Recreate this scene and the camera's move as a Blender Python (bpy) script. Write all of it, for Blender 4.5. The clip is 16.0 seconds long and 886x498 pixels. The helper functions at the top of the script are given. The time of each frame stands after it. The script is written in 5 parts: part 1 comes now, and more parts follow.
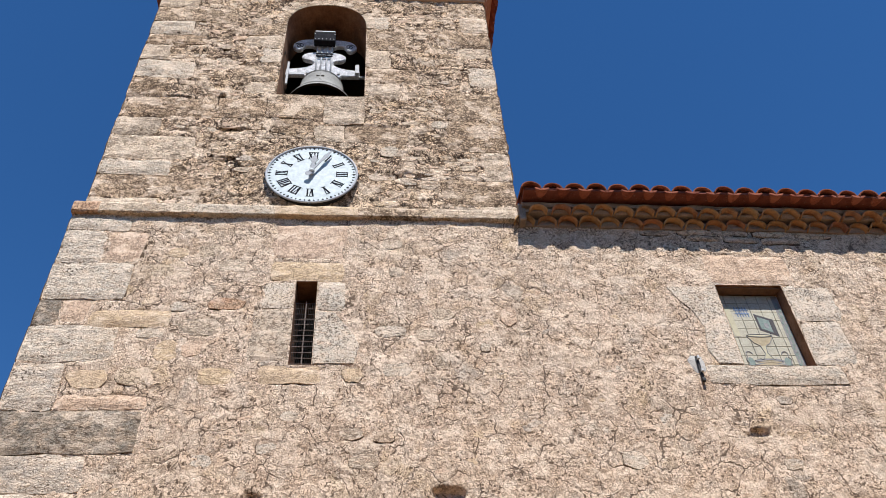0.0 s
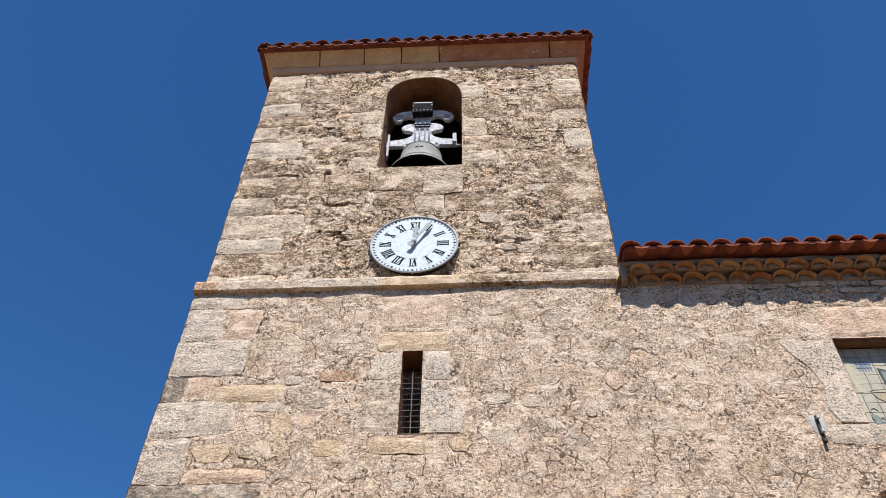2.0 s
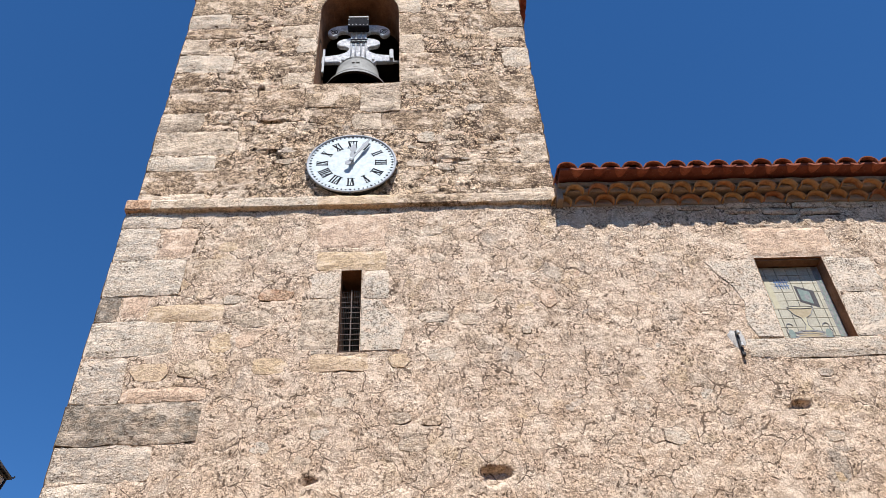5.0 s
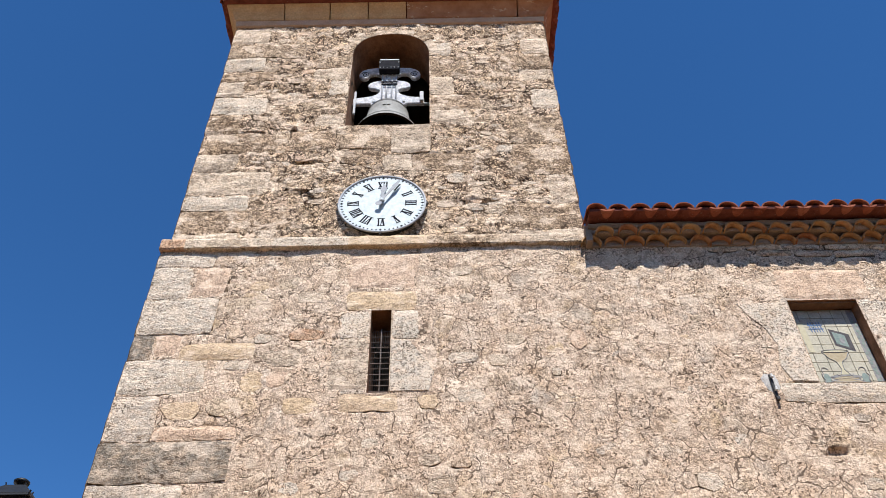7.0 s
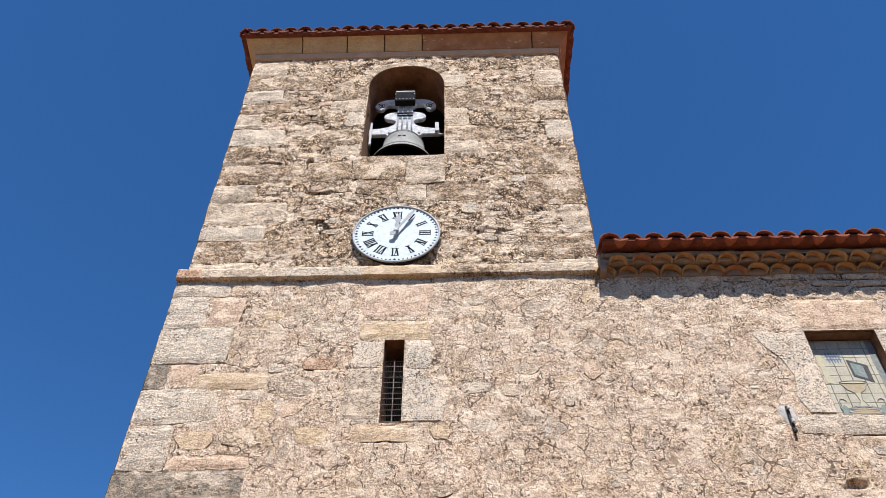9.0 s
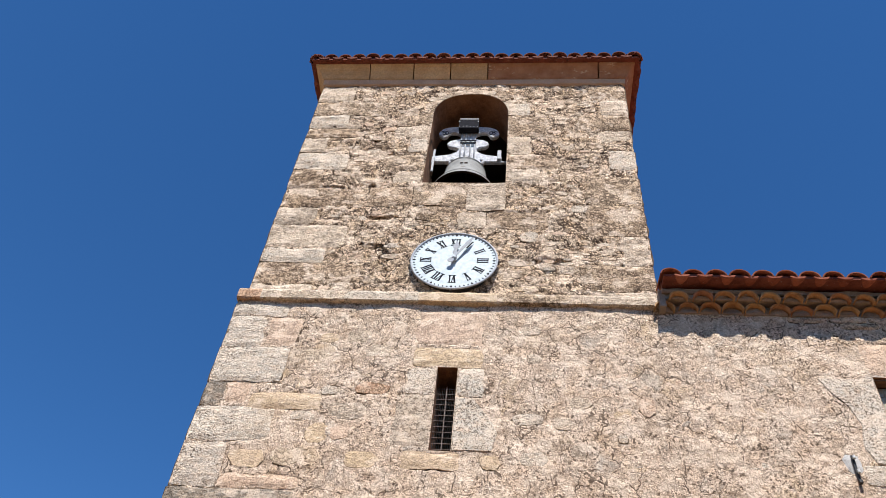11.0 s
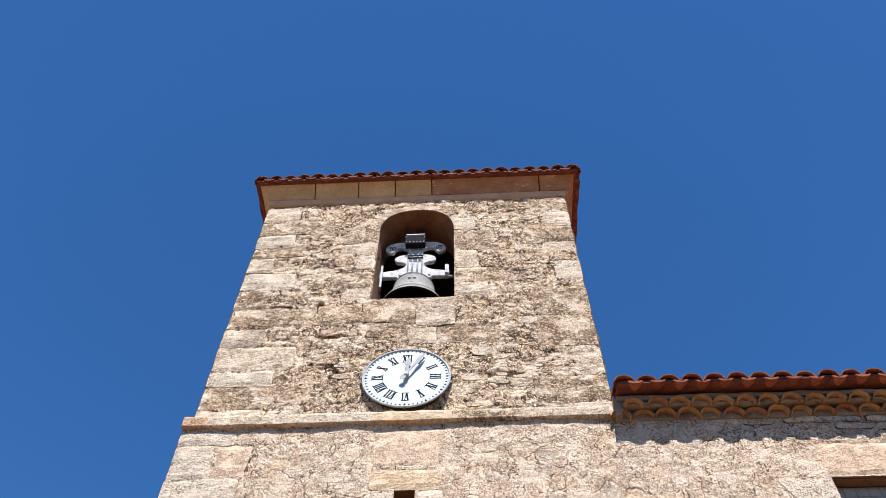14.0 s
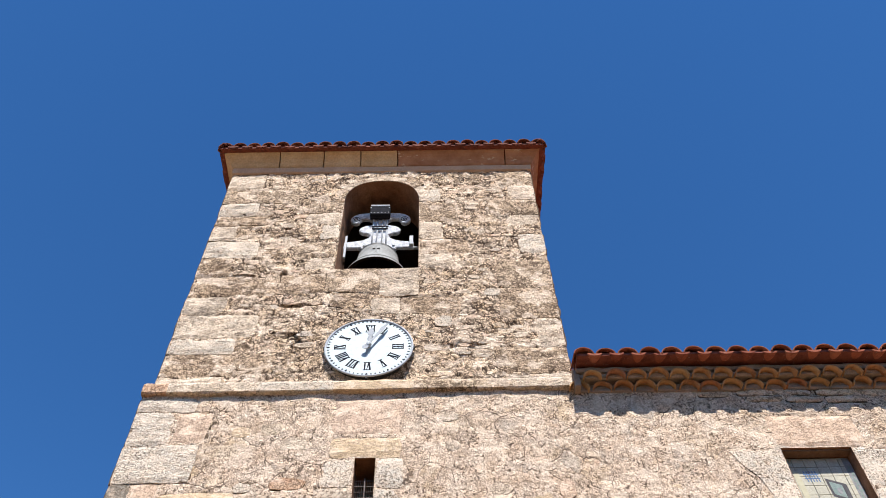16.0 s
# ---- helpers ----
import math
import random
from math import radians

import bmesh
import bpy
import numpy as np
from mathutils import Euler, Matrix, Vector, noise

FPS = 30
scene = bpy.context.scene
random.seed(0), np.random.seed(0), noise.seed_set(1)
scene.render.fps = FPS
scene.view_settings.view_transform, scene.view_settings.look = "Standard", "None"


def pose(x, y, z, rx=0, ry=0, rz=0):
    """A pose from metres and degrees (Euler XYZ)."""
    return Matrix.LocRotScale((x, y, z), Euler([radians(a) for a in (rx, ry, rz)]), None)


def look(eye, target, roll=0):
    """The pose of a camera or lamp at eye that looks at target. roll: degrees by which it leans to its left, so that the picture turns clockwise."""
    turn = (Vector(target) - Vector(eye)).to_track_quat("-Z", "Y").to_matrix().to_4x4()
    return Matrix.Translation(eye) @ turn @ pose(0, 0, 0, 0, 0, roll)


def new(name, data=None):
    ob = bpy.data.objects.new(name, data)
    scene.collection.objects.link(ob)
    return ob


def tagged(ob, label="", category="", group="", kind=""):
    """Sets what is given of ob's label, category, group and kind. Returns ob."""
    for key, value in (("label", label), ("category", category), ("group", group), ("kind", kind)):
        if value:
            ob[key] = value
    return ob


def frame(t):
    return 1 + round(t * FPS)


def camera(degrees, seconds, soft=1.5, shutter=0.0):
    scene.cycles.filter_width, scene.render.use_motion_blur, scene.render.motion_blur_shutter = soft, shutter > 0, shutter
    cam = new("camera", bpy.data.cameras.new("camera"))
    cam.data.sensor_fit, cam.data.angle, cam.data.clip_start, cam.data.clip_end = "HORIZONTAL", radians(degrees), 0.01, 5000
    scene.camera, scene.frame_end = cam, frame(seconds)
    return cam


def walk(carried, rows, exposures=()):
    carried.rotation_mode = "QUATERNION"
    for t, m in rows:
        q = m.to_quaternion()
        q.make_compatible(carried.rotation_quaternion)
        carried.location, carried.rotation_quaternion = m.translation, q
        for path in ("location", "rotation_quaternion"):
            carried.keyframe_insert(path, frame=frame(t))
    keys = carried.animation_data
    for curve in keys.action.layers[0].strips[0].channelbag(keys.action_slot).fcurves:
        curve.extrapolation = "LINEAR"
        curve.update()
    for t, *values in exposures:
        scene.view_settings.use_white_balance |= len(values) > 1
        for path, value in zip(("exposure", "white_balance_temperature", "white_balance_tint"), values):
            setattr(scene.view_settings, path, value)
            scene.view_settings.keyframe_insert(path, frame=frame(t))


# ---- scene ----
cam = camera(57.0, 16.0, soft=0.65)
METRES, EYE, TILT, LEAN, TURN = 8.0, 1.5, 0.0, 0.0, -19.2
PATH = [
    (0, (3.757, -7.489, 1.52), (3.936, -6.068, 2.916), -4.0),
    (0.5, (3.865, -7.664, 1.522), (3.894, -6.236, 2.922), -1.3),
    (1, (3.867, -7.746, 1.518), (3.815, -6.356, 2.955), 0.8),
    (1.5, (3.837, -7.759, 1.513), (3.762, -6.415, 2.992), 1.1),
    (2, (3.884, -7.78, 1.544), (3.793, -6.442, 3.028), 1.2),
    (2.5, (3.882, -7.783, 1.545), (3.733, -6.468, 3.045), 2.7),
    (3, (3.922, -7.787, 1.505), (3.799, -6.463, 2.998), 1.6),
    (3.5, (3.883, -7.776, 1.494), (3.813, -6.373, 2.918), -0.0),
    (4, (3.845, -7.822, 1.55), (3.91, -6.386, 2.941), -3.5),
    (4.2, (3.834, -7.85, 1.547), (3.941, -6.38, 2.899), -4.6),
    (6.3, (3.743, -7.843, 1.506), (3.743, -6.354, 2.84), -0.6),
    (6.5, (3.773, -7.883, 1.5), (3.771, -6.426, 2.87), -0.8),
    (7, (3.745, -7.903, 1.535), (3.755, -6.481, 2.942), -1.3),
    (7.5, (3.786, -7.898, 1.52), (3.79, -6.494, 2.944), -1.6),
    (8, (3.79, -7.896, 1.516), (3.792, -6.537, 2.983), -1.9),
    (8.5, (3.822, -7.909, 1.514), (3.795, -6.55, 2.981), -1.4),
    (8.7, (3.831, -7.926, 1.509), (3.806, -6.564, 2.972), -0.8),
    (10.8, (3.916, -7.948, 1.564), (3.714, -6.561, 2.99), 7.3),
    (11, (3.913, -7.956, 1.542), (3.721, -6.638, 3.034), 7.1),
    (11.5, (3.908, -7.967, 1.546), (3.8, -6.74, 3.122), 4.2),
    (12, (3.901, -8.019, 1.547), (3.721, -6.864, 3.17), 6.4),
    (12.5, (3.887, -8.049, 1.601), (3.692, -6.932, 3.248), 6.5),
    (13, (3.905, -8.024, 1.57), (3.712, -6.852, 3.179), 5.7),
    (13.5, (3.888, -7.994, 1.567), (3.756, -6.827, 3.186), 3.2),
    (14, (3.885, -7.954, 1.603), (3.823, -6.849, 3.268), 0.7),
    (14.5, (3.913, -7.976, 1.609), (3.92, -6.877, 3.281), -2.6),
    (15, (3.939, -7.957, 1.598), (3.952, -6.842, 3.258), -2.3),
    (15.5, (3.923, -7.963, 1.59), (3.938, -6.821, 3.232), -2.3),
    (16, (3.88, -7.945, 1.56), (3.904, -6.784, 3.188), -1.8),
]
walk(cam, [(t, look(eye, target, roll)) for t, eye, target, roll in PATH],
     exposures=[(0, 0.62, 6050, 12), (7, 0.77, 6050, 12), (11, 0.75, 6050, 12), (11.6, 0.73, 6050, 12), (12.5, 0.93, 6050, 12), (16, 0.95, 6050, 12)])

# ---- world, sun ----
SUN_TAN = 1.55
to_sun = Vector((0.11, -1.0, SUN_TAN)).normalized()
world = bpy.data.worlds.new("sky")
scene.world = world
world.use_nodes = True
wn = world.node_tree
wn.nodes.clear()
sky = wn.nodes.new("ShaderNodeTexSky")
sky.sky_type = "NISHITA"
sky.sun_disc = False
sky.sun_elevation = math.asin(to_sun.z)
sky.sun_rotation = math.atan2(to_sun.x, to_sun.y)
sky.altitude = 1500.0
sky.air_density = 1.0
sky.dust_density = 0.0
sky.ozone_density = 5.0
bg = wn.nodes.new("ShaderNodeBackground")
bg.inputs["Strength"].default_value = 0.087
wo = wn.nodes.new("ShaderNodeOutputWorld")
deep = wn.nodes.new("ShaderNodeHueSaturation")
deep.inputs["Saturation"].default_value = 1.19
wn.links.new(sky.outputs[0], deep.inputs["Color"])
wn.links.new(deep.outputs[0], bg.inputs[0])
wn.links.new(bg.outputs[0], wo.inputs[0])

sun_data = bpy.data.lights.new("sun", "SUN")
sun_data.energy = 5.0
sun_data.angle = radians(0.53)
sun_data.color = (1.0, 0.95, 0.86)
sun = new("sun", sun_data)
sun.matrix_world = look((0, 0, 0), -to_sun) @ Matrix.Identity(4)
sun.location = (0, -20, 40)


# ---- materials ----
class Nodes:
    """A short way to write a node material."""

    def __init__(self, name):
        self.m = bpy.data.materials.new(name)
        self.m.use_nodes = True
        self.t = self.m.node_tree
        self.bsdf = self.t.nodes["Principled BSDF"]
        self.pos = self.t.nodes.new("ShaderNodeNewGeometry").outputs["Position"]

    def put(self, socket, value):
        if isinstance(value, bpy.types.NodeSocket):
            self.t.links.new(value, socket)
        else:
            socket.default_value = value

    def math(self, op, a, b=0.0, clamp=False):
        n = self.t.nodes.new("ShaderNodeMath")
        n.operation, n.use_clamp = op, clamp
        self.put(n.inputs[0], a)
        self.put(n.inputs[1], b)
        return n.outputs[0]

    def vmath(self, op, a, b):
        n = self.t.nodes.new("ShaderNodeVectorMath")
        n.operation = op
        self.put(n.inputs[0], a)
        self.put(n.inputs[3] if op == "SCALE" else n.inputs[1], b)
        return n.outputs[0]

    def noise(self, vec, scale, detail=4.0, rough=0.55, distortion=0.0, colour=False):
        n = self.t.nodes.new("ShaderNodeTexNoise")
        self.put(n.inputs["Vector"], vec)
        n.inputs["Scale"].default_value, n.inputs["Detail"].default_value = scale, detail
        n.inputs["Roughness"].default_value, n.inputs["Distortion"].default_value = rough, distortion
        return n.outputs["Color" if colour else "Fac"]

    def voronoi(self, vec, scale, feature="F1"):
        n = self.t.nodes.new("ShaderNodeTexVoronoi")
        n.feature = feature
        self.put(n.inputs["Vector"], vec)
        n.inputs["Scale"].default_value = scale
        return n

    def band(self, value, lo, hi):
        """0 below lo, 1 above hi, smooth between."""
        n = self.t.nodes.new("ShaderNodeMapRange")
        n.interpolation_type = "SMOOTHSTEP"
        self.put(n.inputs["Value"], value)
        n.inputs["From Min"].default_value, n.inputs["From Max"].default_value = lo, hi
        return n.outputs[0]

    def ramp(self, fac, *stops):
        n = self.t.nodes.new("ShaderNodeValToRGB")
        self.put(n.inputs[0], fac)
        e = n.color_ramp.elements
        while len(e) < len(stops):
            e.new(0.5)
        for el, (p, c) in zip(e, stops):
            el.position, el.color = p, (*c, 1)
        return n.outputs[0]

    def mix(self, fac, a, b, mode="MIX"):
        n = self.t.nodes.new("ShaderNodeMix")
        n.data_type, n.blend_type = "RGBA", mode
        self.put(n.inputs[0], fac)
        for s, v in ((n.inputs[6], a), (n.inputs[7], b)):
            self.put(s, (*v, 1) if isinstance(v, tuple) else v)
        return n.outputs[2]

    def random(self):
        return self.t.nodes.new("ShaderNodeObjectInfo").outputs["Random"]

    def island(self):
        return self.t.nodes.new("ShaderNodeNewGeometry").outputs["Random Per Island"]

    def bump(self, height, distance=0.01, strength=1.0):
        n = self.t.nodes.new("ShaderNodeBump")
        self.put(n.inputs["Height"], height)
        n.inputs["Distance"].default_value, n.inputs["Strength"].default_value = distance, strength
        self.t.links.new(n.outputs[0], self.bsdf.inputs["Normal"])

    def done(self, colour, rough=0.9, metal=0.0, spec=0.3):
        self.put(self.bsdf.inputs["Base Color"], (*colour, 1) if isinstance(colour, tuple) else colour)
        self.put(self.bsdf.inputs["Roughness"], rough)
        self.bsdf.inputs["Metallic"].default_value = metal
        self.bsdf.inputs["Specular IOR Level"].default_value = spec
        return self.m


def crinkles(n, flat, scale, width, gate_scale, gate_lo):
    """Thin winding lines of painted crevice shade, broken up by a coarser noise."""
    f = n.noise(flat, scale, 1.5, 0.5)
    line = n.math("SUBTRACT", 1.0, n.band(n.math("ABSOLUTE", n.math("SUBTRACT", f, 0.5)), width * 0.55, width))
    return n.math("MULTIPLY", line, n.band(n.noise(flat, gate_scale, 2.0), gate_lo, gate_lo + 0.06))


def rubble(name, mortar, stones, stain, stained, line=0.7, show=0.5, per_object=False, relief=0.022, stretch=1.15, dense=0.0, coarse=0.0, net=1.0, worms=19.0, holes=0.0):
    """Old rubble masonry: lime mortar over uneven stones, with weather stains, and crevices and pits whose shade is
    painted into the colour.
    """
    n = Nodes(name)
    p = n.pos
    wob = n.vmath("SUBTRACT", n.noise(p, 2.6, 3.0, colour=True), (0.5, 0.5, 0.5))
    flat = n.vmath("MULTIPLY", n.vmath("ADD", p, n.vmath("SCALE", wob, 0.3)), (1.0, 1.0, stretch))
    calm = n.vmath("MULTIPLY", n.vmath("ADD", p, n.vmath("SCALE", wob, 0.07)), (1.0, 1.0, stretch))
    cell = n.voronoi(flat, 3.4)
    edge = n.voronoi(flat, 3.4, "DISTANCE_TO_EDGE").outputs["Distance"]
    sep = n.t.nodes.new("ShaderNodeSeparateColor")
    n.t.links.new(cell.outputs["Color"], sep.inputs[0])
    which = n.random() if per_object else sep.outputs[0]
    grain = n.noise(p, 42.0, 6.0, 0.7)
    mid = n.noise(p, 4.0, 6.0, 0.65)
    mortar_c = n.ramp(mid, (0.3, mortar[0]), (0.46, mortar[1]), (0.66, mortar[2]))
    stone_c = n.ramp(which, *[(i / max(1, len(stones) - 1), c) for i, c in enumerate(stones)])
    stone_c = n.mix(n.band(n.noise(calm, 7.0, 5.0, 0.7), 0.35, 0.7), stone_c, n.mix(0.5, stone_c, mortar[1]))
    bare = n.band(n.noise(p, 1.5, 5.0, 0.6), 1.0 - show - 0.08, 1.0 - show + 0.08)
    bare = 1.0 if per_object else n.math("MULTIPLY", bare, n.band(edge, 0.02, 0.09))
    colour = n.mix(bare, mortar_c, stone_c)
    ochre = n.band(n.noise(p, 1.7, 6.0, 0.7), 0.54, 0.68)
    colour = n.mix(n.math("MULTIPLY", ochre, 0.6), colour, n.mix(0.4, colour, (0.47, 0.29, 0.13)))
    pale = n.band(n.noise(calm, 3.2, 4.0, 0.65), 0.5, 0.6)
    colour = n.mix(n.math("MULTIPLY", pale, 0.72 + 0.2 * coarse), colour, n.mix(0.6, colour, (0.72 + 0.08 * coarse, 0.58 + 0.07 * coarse, 0.44 + 0.06 * coarse)))
    big = n.band(n.noise(p, 0.75, 6.0, 0.68), stained, stained + 0.2)
    colour = n.mix(n.math("MULTIPLY", big, 0.8), colour, n.mix(n.band(n.noise(calm, 8.0, 6.0, 0.7), 0.36, 0.6), colour, stain))
    colour = n.mix(1.0, colour, n.ramp(grain, (0.25, (0.66, 0.63, 0.6)), (0.5, (1, 1, 1)), (0.75, (1.22, 1.22, 1.22))), "MULTIPLY")
    l1 = n.math("MULTIPLY", crinkles(n, calm, 11.0, 0.034, 6.0, 0.44 - dense), 0.85 * net)
    l2 = n.math("MULTIPLY", crinkles(n, calm, 20.0, 0.065, 8.0, 0.48 - dense), 0.95 * net)
    worm = n.noise(calm, worms, 1.2, 0.5)
    flock = n.math("ADD", 0.3, n.math("MULTIPLY", n.band(n.noise(p, 2.4, 4.0, 0.6), 0.42, 0.56), 0.7))
    dash = n.math("MULTIPLY", n.band(worm, 0.625 - dense * 0.8, 0.66 - dense * 0.8), flock)
    soft = n.math("MULTIPLY", n.band(worm, 0.5 - dense * 0.4, 0.62 - dense * 0.4), flock)
    # softer shade round the winding crevices, also put into the colour
    colour = n.mix(n.math("MULTIPLY", soft, 0.17), colour, n.mix(1.0, colour, (0.55, 0.46, 0.4), "MULTIPLY"))
    pits = n.band(n.noise(p, 50.0, 2.0, 0.5), 0.62 - dense * 0.3, 0.65 - dense * 0.3)
    if holes:
        pits = n.math("MAXIMUM", pits, n.math("MULTIPLY", n.band(n.noise(n.vmath("MULTIPLY", p, (1.0, 1.0, 1.3)), 42.0, 3.0, 0.6), 0.555, 0.59), holes))
    small = n.voronoi(n.vmath("ADD", flat, (5.3, 0.7, 2.9)), 6.6, "DISTANCE_TO_EDGE").outputs["Distance"]
    joint = n.math("MULTIPLY", n.math("SUBTRACT", 1.0, n.band(edge, 0.009, 0.026)), n.math("MULTIPLY", n.band(n.noise(p, 2.3, 3.0), 0.44, 0.52), n.band(n.noise(p, 9.0, 2.0), 0.38, 0.46)))
    crack = n.math("MULTIPLY", n.math("SUBTRACT", 1.0, n.band(small, 0.012, 0.04)), n.math("MULTIPLY", n.band(n.noise(p, 1.9, 3.0), 0.46, 0.54), n.band(n.noise(p, 7.0, 2.0), 0.43, 0.5)))
    joint = n.math("MAXIMUM", joint, n.math("MULTIPLY", crack, 0.4))
    lines = n.math("MAXIMUM", n.math("MAXIMUM", l1, l2), n.math("MAXIMUM", dash, n.math("MULTIPLY", pits, 0.85)))
    if coarse:
        wide = n.math("MAXIMUM", crinkles(n, calm, 6.5, 0.03, 3.0, 0.46), crinkles(n, n.vmath("ADD", calm, (3.7, 1.9, 8.3)), 10.5, 0.046, 3.6, 0.48))
        lines = n.math("MAXIMUM", n.math("MULTIPLY", lines, 1.0 - 0.15 * coarse), n.math("MULTIPLY", wide, coarse))
    if not per_object:
        lines = n.math("MAXIMUM", lines, joint)
    lines = n.math("MULTIPLY", lines, n.math("SUBTRACT", 1.0, n.math("MULTIPLY", pale, 0.55)))
    # shade of crevices and pits painted dark into the colour, along with the joints
    colour = n.mix(n.math("MULTIPLY", lines, line), colour, (0.055, 0.033, 0.021))
    h = n.math("ADD", n.math("MULTIPLY", grain, 0.45), n.math("MULTIPLY", n.noise(calm, 14.0, 6.0, 0.7), 0.9))
    h = n.math("ADD", h, n.math("MULTIPLY", bare, 0.2))
    h = n.math("SUBTRACT", h, n.math("MULTIPLY", lines, 0.6))
    n.bump(h, relief)
    return n.done(colour, 0.95, 0.0, 0.1)


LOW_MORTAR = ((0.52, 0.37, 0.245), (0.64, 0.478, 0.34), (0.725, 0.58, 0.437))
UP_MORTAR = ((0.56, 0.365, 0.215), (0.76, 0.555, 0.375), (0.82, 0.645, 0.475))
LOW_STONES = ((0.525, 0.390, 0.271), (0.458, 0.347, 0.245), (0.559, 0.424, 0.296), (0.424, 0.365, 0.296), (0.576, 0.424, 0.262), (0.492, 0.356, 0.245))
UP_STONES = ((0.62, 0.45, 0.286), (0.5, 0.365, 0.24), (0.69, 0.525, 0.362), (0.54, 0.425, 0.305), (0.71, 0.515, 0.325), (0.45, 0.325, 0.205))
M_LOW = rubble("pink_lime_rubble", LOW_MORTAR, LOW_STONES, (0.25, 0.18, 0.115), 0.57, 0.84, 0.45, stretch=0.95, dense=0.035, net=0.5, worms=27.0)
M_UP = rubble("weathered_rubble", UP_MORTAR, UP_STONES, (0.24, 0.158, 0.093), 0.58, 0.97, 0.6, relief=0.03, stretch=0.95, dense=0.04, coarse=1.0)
M_STONE = rubble("rubble_stone", LOW_MORTAR, LOW_STONES, (0.254, 0.203, 0.145), 0.6, 0.6, per_object=True, relief=0.012)
M_QUOIN = rubble("grey_quoin_stone", UP_MORTAR, ((0.575, 0.465, 0.345), (0.615, 0.5, 0.37), (0.655, 0.53, 0.39), (0.54, 0.44, 0.33)), (0.215, 0.17, 0.125), 0.5, 0.8, per_object=True, relief=0.016, stretch=1.9, dense=0.02, coarse=0.6, net=0.6)
M_DARKSTONE = rubble("lichened_stone", UP_MORTAR, ((0.48, 0.345, 0.225), (0.42, 0.3, 0.19), (0.53, 0.4, 0.27)), (0.2, 0.14, 0.085), 0.5, 0.85, per_object=True, relief=0.02, stretch=1.3, dense=0.04, coarse=1.0)
M_GREYQUOIN = rubble("pale_grey_quoin_stone", UP_MORTAR, ((0.55, 0.475, 0.38), (0.585, 0.505, 0.405), (0.615, 0.535, 0.425), (0.52, 0.45, 0.365)), (0.2, 0.178, 0.15), 0.48, 0.85, per_object=True, relief=0.018, stretch=1.9, dense=0.02, coarse=0.3, net=0.5, worms=24.0)
M_SOOTSTONE = rubble("grey_lichened_stone", UP_MORTAR, ((0.25, 0.218, 0.172), (0.28, 0.243, 0.192)), (0.1, 0.09, 0.072), 0.42, 0.75, per_object=True, relief=0.02, stretch=1.4, dense=0.02, coarse=0.25, net=0.6)
M_SMOOTH = rubble("smooth_grey_stone", UP_MORTAR, ((0.55, 0.485, 0.39), (0.58, 0.505, 0.405), (0.61, 0.525, 0.415)), (0.3, 0.26, 0.21), 0.52, 0.9, per_object=True, relief=0.012, stretch=1.2, net=0.15, worms=30.0, holes=0.9)
M_YELLOW = rubble("yellow_limestone", LOW_MORTAR, ((0.576, 0.424, 0.254), (0.559, 0.415, 0.271)), (0.356, 0.262, 0.153), 0.6, 0.34, per_object=True, relief=0.01, stretch=2.0)
M_PALE = rubble("pale_limestone", UP_MORTAR, ((0.559, 0.483, 0.382), (0.593, 0.508, 0.398), (0.534, 0.450, 0.347)), (0.237, 0.195, 0.145), 0.56, 0.75, per_object=True, relief=0.016, stretch=1.8, net=0.4, holes=0.7)
M_PINK = rubble("pink_render", LOW_MORTAR, ((0.576, 0.407, 0.279), (0.542, 0.390, 0.279)), (0.373, 0.271, 0.179), 0.6, 0.36, per_object=True, relief=0.012)
M_ORANGE = rubble("orange_stained_stone", UP_MORTAR, ((0.458, 0.271, 0.162), (0.441, 0.279, 0.179)), (0.212, 0.145, 0.085), 0.5, 0.6, per_object=True, relief=0.012)


def plain(name, a, b, scale=6.0, rough=0.7, metal=0.0, relief=0.003, spec=0.3, vary=0.0):
    """A surface of two mixed tones with fine grain."""
    n = Nodes(name)
    f = n.noise(n.pos, scale, 6.0, 0.65)
    c = n.ramp(f, (0.32, a), (0.68, b))
    c = n.mix(1.0, c, n.ramp(n.noise(n.pos, scale * 9, 4.0), (0.3, (0.8, 0.8, 0.8)), (0.7, (1.1, 1.1, 1.1))), "MULTIPLY")
    if vary:
        c = n.mix(1.0, c, n.ramp(n.random(), (0.0, (1 - vary, 1 - vary, 1 - vary)), (1.0, (1 + vary, 1 + vary * 0.8, 1 + vary * 0.6))), "MULTIPLY")
    n.bump(n.noise(n.pos, scale * 5, 6.0, 0.7), relief)
    return n.done(c, rough, metal, spec)


def terracotta(name, stops, mortar_fac=0.25, joined=False):
    """Old clay roof tile, each of its own tone, with lime and lichen spots."""
    n = Nodes(name)
    c = n.ramp(n.island() if joined else n.random(), *stops)
    c = n.mix(n.band(n.noise(n.pos, 9.0, 6.0, 0.7), 0.42, 0.7), c, n.mix(1.0, c, (0.6, 0.52, 0.48), "MULTIPLY"))
    spots = n.band(n.noise(n.pos, 22.0, 5.0, 0.7), 0.6, 0.72)
    c = n.mix(n.math("MULTIPLY", spots, mortar_fac), c, (0.45, 0.4, 0.33))
    n.bump(n.noise(n.pos, 45.0, 6.0, 0.7), 0.004)
    return n.done(c, 0.85, 0.0, 0.25)


